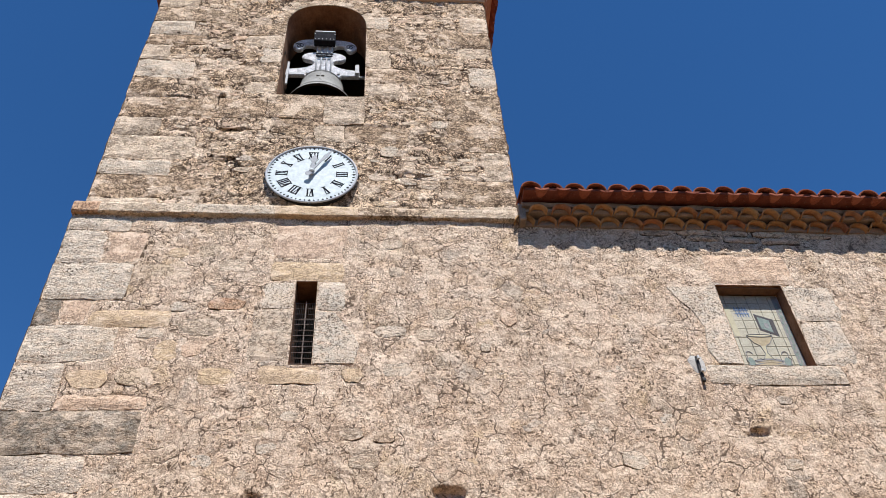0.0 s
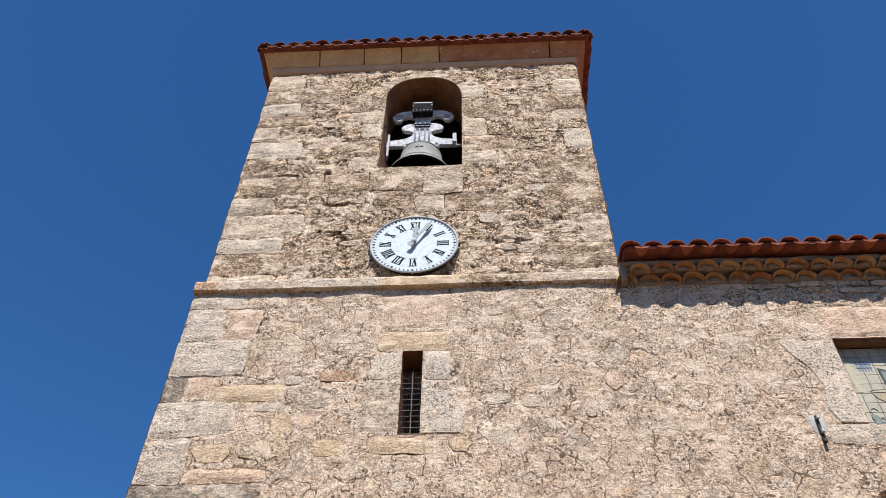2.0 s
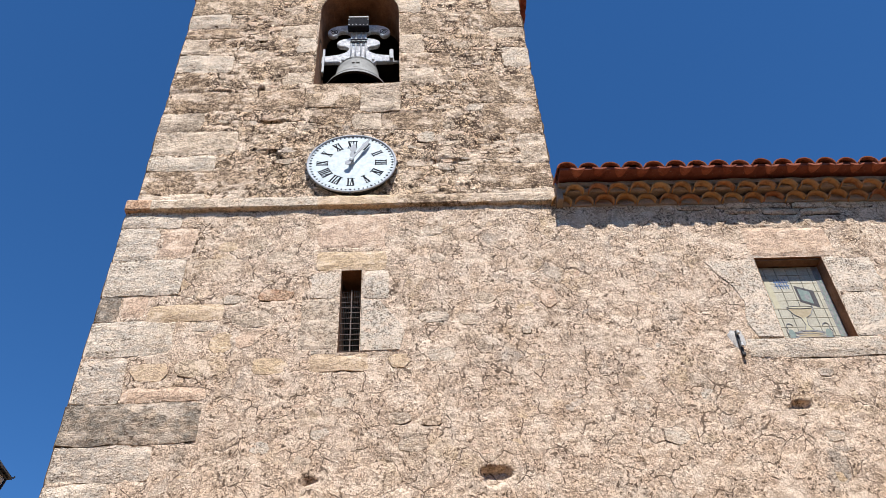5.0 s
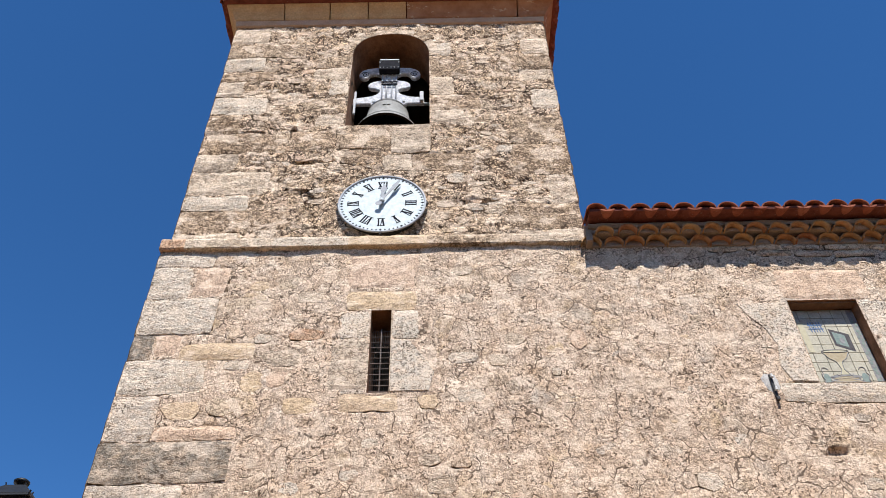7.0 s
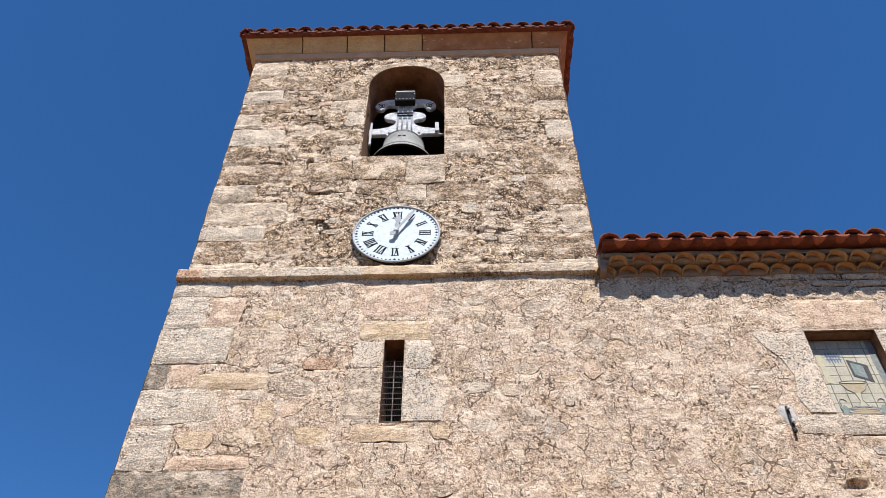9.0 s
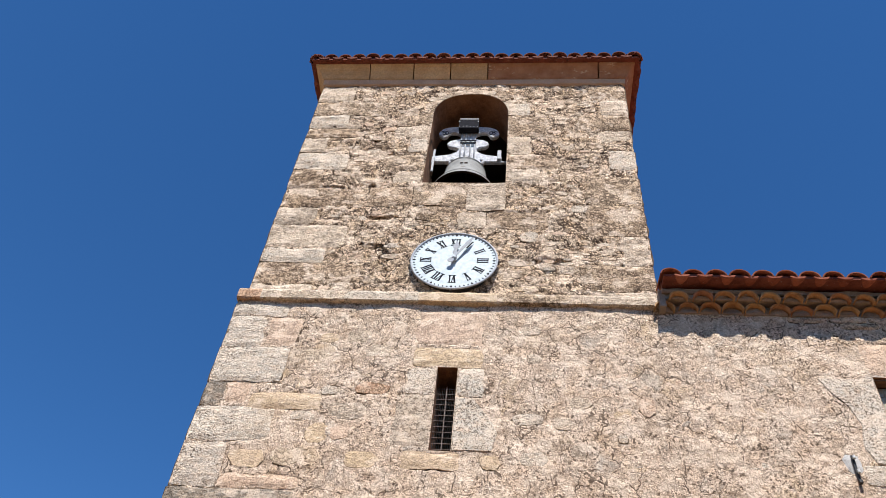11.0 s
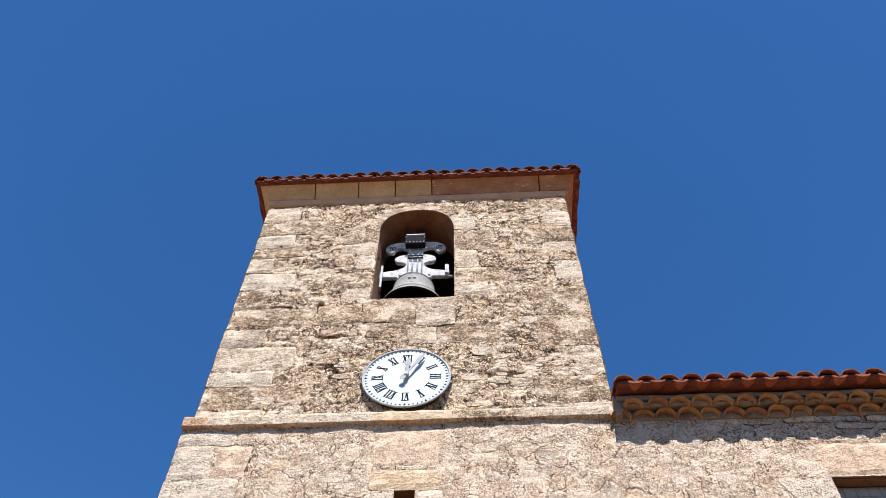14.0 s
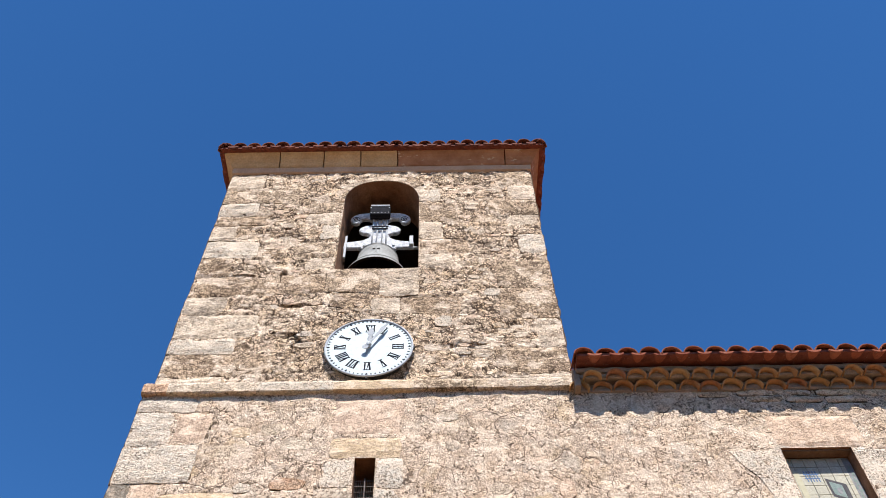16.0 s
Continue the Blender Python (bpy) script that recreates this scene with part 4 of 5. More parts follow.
glaze("font_stem", [(8.565, 7.47), (8.625, 7.47), (8.615, 7.36), (8.66, 7.28), (8.55, 7.28), (8.585, 7.36)], M_P_YELLOW, 0.003)
glaze("font_base", oval(8.6, 7.24, 0.19, 0.04), M_P_GREY, 0.003)
glaze("font_base", oval(8.6, 7.225, 0.15, 0.025), M_P_BROWN, 0.005)
glaze("font_base", oval(8.6, 7.17, 0.21, 0.045), M_P_GREY, 0.004)
glaze("font_base", oval(8.6, 7.175, 0.17, 0.026), M_P_BROWN, 0.006)
for ring_pts in ([(8.43, 7.62), (8.49, 7.52), (8.56, 7.47), (8.585, 7.36), (8.55, 7.28)], [(8.76, 7.62), (8.7, 7.52), (8.63, 7.47), (8.615, 7.36), (8.66, 7.28)]):
    child("painted_line", tube([(x, PY - 0.003, z) for x, z in ring_pts], 0.005, 5), M_P_GREY, panel)
for sgn, cx in ((-1, 8.37), (1, 8.83)):
    pts = [(cx + sgn * 0.05 * math.cos(a) * (1.1 - 0.04 * k), PY - 0.003, 7.33 + 0.055 * math.sin(a)) for k, a in enumerate([math.pi * 1.3 - 0.42 * q for q in range(12)])]
    pts += [(cx + sgn * 0.055, PY - 0.003, 7.26), (cx + sgn * 0.03, PY - 0.003, 7.2), (cx + sgn * 0.06, PY - 0.003, 7.13), (cx + sgn * 0.03, PY - 0.003, 7.08)]
    child("painted_scroll", tube(pts[3:], 0.006, 5), M_P_GREY, panel)
    glaze("painted_scroll", oval(cx, 7.2, 0.045, 0.1, 12), M_P_GREEN, 0.002)
for z, rx in ((7.285, 0.1), (7.255, 0.185), (7.2, 0.2), (7.13, 0.215)):
    child("painted_line", tube([(8.6 + rx * math.cos(math.pi * k / 12), PY - 0.004, z - 0.03 * math.sin(math.pi * k / 12)) for k in range(13)], 0.004, 5), M_P_GREY, panel)
child("painted_line", tube([(x, PY - 0.005, z) for x, z in oval(8.595, 7.63, 0.165, 0.02) + [(8.76, 7.63)]], 0.005, 5), M_P_GREY, panel)
glaze("border_strip", [(8.955, 7.06), (9.04, 7.06), (9.04, 8.28), (8.955, 8.28)], M_P_GREY, 0.002, "grey painted border")
for i in range(22):
    glaze("border_leaf", oval(8.995 + 0.016 * math.sin(i * 2.4), 7.09 + i * 0.05, 0.012 + 0.006 * (i % 3), 0.022 + 0.006 * (i % 2), 7), M_P_GREEN, 0.004)

# ---- wire bracket beside the niche ----
block(wall_south, 7.5, 6.95, 7.7, 7.22, M_CEMENT, 0.016, name="cement_patch", ragged=0.03)
hook = thing("cable_bracket", "rusty iron cable bracket with two white insulators on the wall", "bracket", at=(7.59, 0, 6.97))
child("bar", box(7.575, -0.05, 6.8, 7.605, -0.025, 7.15, 0.004), M_IRON, hook)
child("stud", tube([(7.59, 0.05, 7.1), (7.59, -0.04, 7.1)], 0.012), M_IRON, hook)
child("stud", tube([(7.59, 0.05, 6.86), (7.59, -0.04, 6.86)], 0.012), M_IRON, hook)
for z in (7.11, 6.93):
    child("insulator", lathe([(0.005, -0.024), (0.016, -0.024), (0.018, -0.01), (0.011, 0.0), (0.016, 0.01), (0.013, 0.022), (0.003, 0.026)], 14, (7.595, -0.075, z)), M_PORCELAIN, hook, "white porcelain insulator", True)
child("end_nut", box(7.572, -0.07, 6.79, 7.608, -0.02, 6.83, 0.006), M_IRON, hook)

# ---- quoins and blocks of the lower wall ----
Q = wall_south
block(Q, -0.045, 9.10, 0.72, 9.345, M_GREYQUOIN, 0.014)
block(Q, -0.045, 8.55, 0.49, 9.09, M_GREYQUOIN, 0.010)
block(Q, -0.05, 7.96, 0.90, 8.54, M_GREYQUOIN, 0.018)
block(Q, -0.045, 7.57, 0.21, 7.95, M_SOOTSTONE, 0.012)
block(Q, -0.05, 7.06, 0.94, 7.56, M_GREYQUOIN, 0.018)
block(Q, -0.045, 6.43, 0.49, 7.05, M_GREYQUOIN, 0.014)
block(Q, -0.055, 5.92, 1.42, 6.42, M_SOOTSTONE, 0.026, nx=8)
block(Q, -0.05, 5.5, 1.0, 5.91, M_GREYQUOIN, 0.014)
block(Q, -0.05, 5.0, 0.6, 5.49, M_GREYQUOIN, 0.014)
block(Q, -0.05, 4.4, 1.2, 4.99, M_GREYQUOIN, 0.014)
block(Q, 0.52, 8.6, 0.98, 9.08, M_PINK, 0.006, ragged=0.03)
block(Q, 0.57, 7.545, 1.49, 7.79, M_YELLOW, 0.02, nx=7)
block(Q, 0.24, 7.6, 0.55, 7.93, M_PINK, 0.006, ragged=0.025)
block(Q, 0.52, 6.44, 1.42, 6.62, M_PINK, 0.01, nx=7, ragged=0.02)
block(Q, 2.55, 8.65, 3.45, 9.3, M_PINK, 0.004, ragged=0.03)

VARIANTS = []
for k in range(22):
    sb = ragged_stone(500 + k)
    sm = bpy.data.meshes.new("stone")
    sb.to_mesh(sm)
    sb.free()
    VARIANTS.append(sm)


def set_stone(parent, x0, z0, x1, z1, material, y=0.009, variant=None, deep=0.8, turn=0.0, set_in=0.009):
    """A single rubble stone in the face of a wall."""
    taken.append((x0, z0, x1, z1))
    me = VARIANTS[(variant if variant is not None else len(taken)) % len(VARIANTS)].copy()
    me.materials.append(material)
    if set_in:
        SETTINGS.append((x0, z0, x1, z1, True, set_in, UPY if y > 0.1 else 0.0))
    ca, sa = math.cos(radians(turn)), math.sin(radians(turn))
    cx, cz = (x0 + x1) / 2, (z0 + z1) / 2
    for v in me.vertices:
        px, pz = v.co.x * (x1 - x0), v.co.z * (z1 - z0)
        px, pz = cx + px * ca + pz * sa, cz + pz * ca - px * sa
        v.co = (px, y + v.co.y * deep - float(swell(np.array(px), np.array(pz))) * (1.25 if y > 0.1 else 1.0), pz)
    ob = new("joint" if material is M_JOINT else "stone", me)
    ob.parent = parent
    return ob


for x0, z0, x1, z1 in ((7.92, 9.24, 8.36, 9.33), (8.4, 9.23, 8.92, 9.32), (8.97, 9.22, 9.5, 9.33), (8.02, 9.12, 8.5, 9.21), (8.54, 9.1, 9.02, 9.2), (9.06, 9.08, 9.62, 9.19), (9.55, 9.22, 10.1, 9.33), (7.4, 9.22, 7.86, 9.33)):
    block(Q, x0, z0, x1, z1, M_STONE, 0.03, ragged=0.016)


def named_stone(parent, x0, z0, x1, z1, material, y=0.0, deep=1.0):
    """A stone that shows well, in an open joint."""
    v = len(taken)
    set_stone(parent, x0 - 0.012, z0 - 0.012, x1 + 0.012, z1 + 0.012, M_JOINT, y + 0.011, v, 0.3, set_in=0)
    set_stone(parent, x0, z0, x1, z1, material, y + 0.002, v, 0.4 * deep)


S = wall_south
named_stone(S, 1.10, 7.38, 1.46, 7.53, M_PALE)
named_stone(S, 1.38, 7.05, 1.65, 7.37, M_YELLOW)
named_stone(S, 1.67, 7.11, 1.92, 7.37, M_PINK)
named_stone(S, 1.88, 6.73, 2.33, 6.98, M_YELLOW)
named_stone(S, 0.52, 6.68, 1.0, 6.97, M_YELLOW)
named_stone(S, 1.0, 6.73, 1.42, 7.0, M_STONE)
named_stone(S, 1.55, 7.42, 2.06, 7.68, M_QUOIN, deep=1.0)
named_stone(S, 1.25, 8.66, 1.51, 8.83, M_YELLOW)
named_stone(S, 1.61, 8.66, 1.94, 8.89, M_STONE)
named_stone(S, 1.86, 8.41, 2.31, 8.65, M_QUOIN, deep=1.0)
named_stone(S, 1.45, 7.78, 1.68, 7.94, M_PALE)
named_stone(S, 1.82, 7.81, 2.3, 8.01, M_ORANGE, deep=0.5)
named_stone(S, 1.0, 8.33, 1.41, 8.54, M_STONE)
named_stone(S, 3.83, 7.43, 4.2, 7.61, M_PALE)
named_stone(S, 4.3, 7.37, 4.58, 7.57, M_QUOIN, deep=1.1)
named_stone(S, 3.88, 6.85, 4.28, 7.07, M_PALE, deep=1.0)
named_stone(S, 3.45, 6.06, 3.74, 6.21, M_QUOIN, deep=1.0)
named_stone(S, 3.83, 6.03, 4.05, 6.17, M_STONE, deep=1.0)
named_stone(S, 3.55, 5.74, 3.89, 5.91, M_QUOIN)
named_stone(S, 2.62, 5.9, 2.84, 6.04, M_PALE)
named_stone(S, 2.83, 6.29, 3.06, 6.43, M_PALE)
named_stone(S, 4.52, 7.68, 4.79, 7.9, M_STONE)
named_stone(S, 5.05, 7.22, 5.17, 7.35, M_PALE)
named_stone(S, 5.34, 7.62, 5.54, 7.91, M_PINK)
named_stone(S, 3.91, 8.86, 4.18, 9.03, M_QUOIN)
named_stone(S, 3.99, 8.37, 4.2, 8.55, M_STONE)
named_stone(S, 3.46, 6.78, 3.72, 7.0, M_YELLOW)
set_stone(S, 6.72, 6.98, 6.88, 7.16, M_PALE, 0.011, 3, 0.3, 4.0, 0.004)
named_stone(S, 6.44, 5.7, 6.73, 5.94, M_PALE, deep=1.0)
named_stone(S, 8.18, 5.68, 8.42, 5.83, M_PALE)
named_stone(S, 8.39, 6.51, 8.58, 6.63, M_STONE)

# ---- blocks of the upper wall ----
U = wall_tower


def up(x0, z0, x1, z1, material, proud=0.016, nx=5):
    block(U, x0, z0, x1, z1, material, proud, UPY, nx=nx, ragged=0.008)


up(-0.012, 14.87, 0.66, 15.46, M_QUOIN)
up(-0.012, 14.42, 1.39, 14.86, M_DARKSTONE, nx=8)
up(-0.012, 14.0, 0.7, 14.41, M_PALE)
up(-0.012, 13.7, 0.95, 13.99, M_DARKSTONE)
up(-0.012, 13.2, 0.45, 13.69, M_QUOIN)
up(-0.012, 12.7, 0.89, 13.19, M_PALE)
up(-0.012, 12.18, 0.55, 12.69, M_DARKSTONE)
up(-0.012, 11.68, 1.35, 12.17, M_DARKSTONE, nx=8)
up(-0.012, 11.23, 0.64, 11.67, M_QUOIN)
up(-0.012, 10.7, 1.2, 11.22, M_QUOIN, nx=7)
up(-0.012, 10.35, 0.95, 10.69, M_PALE)
up(-0.012, 9.9, 1.58, 10.34, M_DARKSTONE, nx=8)
up(-0.012, 9.6, 0.9, 9.89, M_QUOIN)
up(1.6, 13.72, 2.2, 14.05, M_QUOIN)
up(1.62, 14.07, 2.24, 14.42, M_DARKSTONE)
up(1.9, 13.25, 2.24, 13.7, M_PALE)
up(1.5, 12.72, 2.22, 13.14, M_DARKSTONE)
up(1.75, 12.37, 2.24, 12.7, M_QUOIN)
up(1.4, 11.73, 2.13, 12.24, M_DARKSTONE)
up(2.14, 11.73, 2.995, 12.352, M_DARKSTONE, 0.03, 6)
up(3.01, 11.64, 3.64, 12.352, M_QUOIN, 0.03)
up(2.25, 11.38, 2.88, 11.71, M_DARKSTONE)
up(2.9, 11.2, 3.35, 11.62, M_QUOIN)
up(3.36, 11.2, 4.3, 11.6, M_DARKSTONE)
up(3.64, 13.75, 4.3, 14.36, M_DARKSTONE)
up(3.64, 13.2, 4.05, 13.74, M_QUOIN)
up(3.64, 12.75, 4.5, 13.19, M_DARKSTONE)
up(3.65, 12.36, 4.2, 12.74, M_QUOIN)
up(3.66, 14.4, 4.05, 14.85, M_PALE)
up(5.1, 14.95, 5.8, 15.46, M_DARKSTONE)
up(5.3, 14.45, 5.8, 14.94, M_QUOIN)
up(4.9, 13.95, 5.8, 14.44, M_DARKSTONE)
up(5.2, 13.61, 5.8, 13.94, M_QUOIN)
up(5.35, 12.75, 5.8, 13.3, M_PALE)
up(4.91, 11.82, 5.8, 12.57, M_DARKSTONE, nx=7)
up(4.89, 11.05, 5.8, 11.8, M_DARKSTONE, nx=7)
up(5.42, 10.4, 5.8, 11.04, M_QUOIN)
up(4.76, 9.84, 5.8, 10.39, M_DARKSTONE, nx=7)
up(4.9, 9.62, 5.8, 9.83, M_QUOIN)
named_stone(U, 4.66, 11.6, 5.12, 11.8, M_PALE, UPY)
named_stone(U, 3.86, 10.9, 4.16, 11.14, M_PALE, UPY)
named_stone(U, 5.02, 13.37, 5.3, 13.56, M_DARKSTONE, UPY)
named_stone(U, 1.35, 13.9, 1.6, 14.06, M_ORANGE, UPY, deep=0.6)

# voussoirs of the bell arch
CUTS = (0.0, 0.62, 1.0, 1.55, 2.2, 2.62, math.pi)
for i in range(6):
    a0, a1 = CUTS[i] + 0.008, CUTS[i + 1] - 0.008
    out = 1.0 + (0.24, 0.34, 0.2, 0.22, 0.36, 0.26)[i]
    pts = []
    for a, r in [(a0 + (a1 - a0) * s / 5, 1.006) for s in range(6)] + [(a1 - (a1 - a0) * s / 5, out) for s in range(6)]:
        ca, sa = math.cos(a), math.sin(a)
        k = (abs(ca) ** 2.3 + abs(sa) ** 2.3) ** (-1 / 2.3) * r
        pts.append((2.94 + 0.69 * k * ca, min(15.46, 14.42 + 0.74 * k * sa)))
    part("voussoir", prism(pts, UPY - 0.012 - 0.003 * (i % 3), UPY + 0.1), (M_QUOIN, M_DARKSTONE)[i % 2], wall_tower)
taken.append((1.95, 14.3, 3.95, 15.5))
taken.append((2.2, 9.55, 3.68, 11.1))
taken.append((BELL[0] - 0.05, BELL[1], BELL[2] + 0.05, 15.3))


# rubble stones scattered in the mortar of both faces
def scatter(parent, x0, z0, x1, z1, count, y, mats, size, seed, edge_gap=0.03):
    r = random.Random(seed)
    placed = 0
    for _ in range(count * 30):
        if placed >= count:
            break
        w = r.uniform(*size)
        h = w * r.uniform(0.32, 0.62)
        x, z = r.uniform(x0, x1 - w), r.uniform(z0, z1 - h)
        if any(x < b[2] + edge_gap and x + w > b[0] - edge_gap and z < b[3] + edge_gap and z + h > b[1] - edge_gap for b in taken):
            continue
        set_stone(parent, x, z, x + w, z + h, r.choice(mats), y, r.randrange(22), r.uniform(0.25, 0.6) * (1.0 if y > 0.1 else 0.6), r.uniform(-6, 6), 0.006 if y > 0.1 else 0.004)
        placed += 1


scatter(S, 0.3, 4.6, 11.0, 9.3, 120, 0.008, (M_STONE, M_STONE, M_PINK, M_PINK, M_SMOOTH, M_YELLOW), (0.1, 0.36), 31)
scatter(U, 0.2, 9.66, 5.7, 15.4, 130, UPY + 0.006, (M_STONE, M_DARKSTONE, M_QUOIN, M_PALE, M_PINK), (0.12, 0.4), 32)

# the two wall faces, with the stones bedded in them
xs = lines([-0.035, SLIT[0], SLIT[2], WIN[0], WIN[2], 11.5, 16.0], [0.02, 0.02, 0.02, 0.02, 0.02, 0.25])
zs = lines([-0.3, 4.4, SLIT[1], WIN[1], SLIT[3], WIN[3], 9.45], [0.25, 0.02, 0.02, 0.02, 0.02, 0.02])
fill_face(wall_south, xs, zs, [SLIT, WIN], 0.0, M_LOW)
xs = lines([0.0, BELL[0], BELL[2], 5.79], [0.02, 0.02, 0.02])
zs = lines([9.4, BELL[1], BELL[3], 15.55], [0.02, 0.02, 0.02])
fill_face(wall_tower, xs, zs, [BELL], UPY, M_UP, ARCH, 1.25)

# ---- the clock ----
CX, CZ, CR = 2.93, 10.36, 0.645
clock = thing("tower_clock", "round white tower clock with black Roman numerals and grey rim", "clock", at=(CX, UPY, CZ))
clock.rotation_euler.x = radians(-2.6)
DY = 0.052
child("case", cylinder_y(CX, CZ, CR - 0.06, DY + 0.006, UPY + 0.05, 64), M_IRON, clock)
child("dial", cylinder_y(CX, CZ, CR - 0.022, DY, DY + 0.012, 72), M_DIAL, clock, "white enamel dial")
bm = bmesh.new()
n = 72
prof = [(CR - 0.034, DY + 0.004), (CR - 0.03, DY - 0.014), (CR - 0.012, DY - 0.02), (CR, DY - 0.008), (CR + 0.001, DY + 0.002), (CR - 0.02, DY + 0.012)]
rings = [[bm.verts.new((CX + r * math.cos(2 * math.pi * i / n), y, CZ + r * math.sin(2 * math.pi * i / n))) for i in range(n)] for r, y in prof]
for a, b in zip(rings, rings[1:]):
    for i in range(n):
        bm.faces.new((a[i], a[(i + 1) % n], b[(i + 1) % n], b[i]))
bmesh.ops.recalc_face_normals(bm, faces=bm.faces)
child("rim", bm, M_RIM, clock, "grey metal rim", True)


def radial(points, hour_angle, radius):
    """Turns flat points (x, out from radius) to the angle on the dial, clockwise from the top."""
    c, s = math.cos(hour_angle), math.sin(hour_angle)
    return [(CX + x * c + (radius + z) * s, CZ - x * s + (radius + z) * c) for x, z in points]


def stroke(bm, x0, z0, x1, z1, w, ang, radius):
    d = Vector((x1 - x0, z1 - z0))
    p = Vector((-d.y, d.x)).normalized() * w / 2
    q = [(x0 + p.x, z0 + p.y), (x1 + p.x, z1 + p.y), (x1 - p.x, z1 - p.y), (x0 - p.x, z0 - p.y)]
    prism(radial(q, ang, radius), DY - 0.003, DY + 0.004, bm)


H2, RN = 0.078, 0.42
for hour, text in enumerate(("XII", "I", "II", "III", "IV", "V", "VI", "VII", "VIII", "IX", "X", "XI")):
    ang = 2 * math.pi * hour / 12
    widths = {"I": 0.04, "V": 0.068, "X": 0.07}
    total = sum(widths[c] for c in text)
    shrink = min(1.0, 0.165 / total)
    x = -total * shrink / 2
    bm = bmesh.new()
    for c in text:
        w = widths[c] * shrink
        m = x + w / 2
        if c == "I":
            stroke(bm, m, -H2, m, H2, 0.021, ang, RN)
        elif c == "V":
            stroke(bm, m - w * 0.36, H2, m, -H2, 0.025, ang, RN)
            stroke(bm, m + w * 0.36, H2, m, -H2, 0.011, ang, RN)
        else:
            stroke(bm, m - w * 0.36, H2, m + w * 0.36, -H2, 0.025, ang, RN)
            stroke(bm, m + w * 0.36, H2, m - w * 0.36, -H2, 0.011, ang, RN)
        x += w
    stroke(bm, -total * shrink / 2, H2, total * shrink / 2, H2, 0.011, ang, RN)
    stroke(bm, -total * shrink / 2, -H2, total * shrink / 2, -H2, 0.011, ang, RN)
    child("numeral", bm, M_BLACK, clock)
for k in range(60):
    w, l = (0.019, 0.028) if k % 5 == 0 else (0.013, 0.021)
    child("minute_mark", prism(radial([(-w, 0), (0, l), (w, 0), (0, -l)], 2 * math.pi * k / 60, 0.588), DY - 0.003, DY + 0.004), M_BLACK, clock)


def clock_hand(name, ang, outline, y, label):
    pts = outline + [(-a, b) for a, b in outline[::-1] if a > 0.0001]
    bm = prism(radial(pts, ang, 0.0), y, y + 0.008)
    return child(name, bm, M_HAND, clock, label)


clock_hand("minute_hand", radians(29.5), [(0, 0.56), (0.012, 0.5), (0.022, 0.43), (0.034, 0.36), (0.022, 0.29), (0.017, 0.2), (0.014, 0.1), (0.02, 0.03), (0.022, -0.04), (0.04, -0.065), (0.046, -0.095), (0.036, -0.12), (0.015, -0.132)], DY - 0.075, "grey leaf-shaped minute hand")
clock_hand("hour_hand", radians(4), [(0, 0.4), (0.018, 0.35), (0.04, 0.3), (0.05, 0.25), (0.03, 0.21), (0.02, 0.16), (0.034, 0.12), (0.022, 0.06), (0.026, -0.03), (0.03, -0.07)], DY - 0.055, "grey spade hour hand")
child("hub", cylinder_y(CX, CZ, 0.034, DY - 0.085, DY + 0.005, 20), M_RIM, clock)
child("hub_cap", cylinder_y(CX, CZ, 0.016, DY - 0.092, DY - 0.08, 16), M_DIAL, clock, "white cap of the hub")
for a in (90, 270, 180):
    x, z = CX + CR * math.sin(radians(a)), CZ + CR * math.cos(radians(a))
    child("fixing_lug", cylinder_y(x, z, 0.02, DY - 0.004, DY + 0.05, 12), M_IRON, clock)

# ---- the bell ----
BX, BY = 2.945, 0.55
BZ = 12.5
bell = thing("church_bell", "grey bronze church bell hung from a whitewashed scrolled yoke", "bell", at=(BX, BY, BZ))
prof = [(0.515, 0.0), (0.51, 0.02), (0.47, 0.1), (0.42, 0.2), (0.376, 0.32), (0.343, 0.46), (0.325, 0.58), (0.3, 0.66), (0.245, 0.715), (0.13, 0.74), (0.05, 0.745)]
inner = [(0.512, -0.004), (0.47, 0.0), (0.43, 0.09), (0.375, 0.2), (0.33, 0.34), (0.295, 0.5), (0.26, 0.62), (0.1, 0.66)]
bm = bmesh.new()
steps = 56
rings = [[bm.verts.new((BX + r * math.cos(2 * math.pi * i / steps), BY + r * math.sin(2 * math.pi * i / steps), BZ + z * 1.056)) for i in range(steps)] for r, z in [(q * 1.11, w * 1.08) for q, w in prof]]
for a, b in zip(rings, rings[1:]):
    for i in range(steps):
        j = (i + 1) % steps
        bm.faces.new((a[i], a[j], b[j], b[i]))
bm.faces.new(rings[-1])
shell = child("bell_shell", bm, M_BRONZE, bell, "grey bronze bell", True)
for z, r in ((0.114, 0.523), (0.148, 0.507), (0.67, 0.36), (0.715, 0.347)):
    child("moulding", lathe([(r, z - 0.008), (r + 0.008, z), (r, z + 0.008)], 56, (BX, BY, BZ), caps=False), M_BRONZE, bell, "", True)
bm = bmesh.new()
rings = [[bm.verts.new((BX + r * math.cos(2 * math.pi * i / steps), BY + r * math.sin(2 * math.pi * i / steps), BZ + z * 1.056)) for i in range(steps)] for r, z in [(q * 1.11, w * 1.08) for q, w in inner]]
for a, b in zip(rings, rings[1:]):
    for i in range(steps):
        j = (i + 1) % steps
        bm.faces.new((a[i], b[i], b[j], a[j]))
bm.faces.new(rings[-1])
# inner shell coloured dark to stand for the shade in the mouth
child("bell_inside", bm, M_BELL_SHADE, bell, "inside of the bell, its shade put into the colour", True)
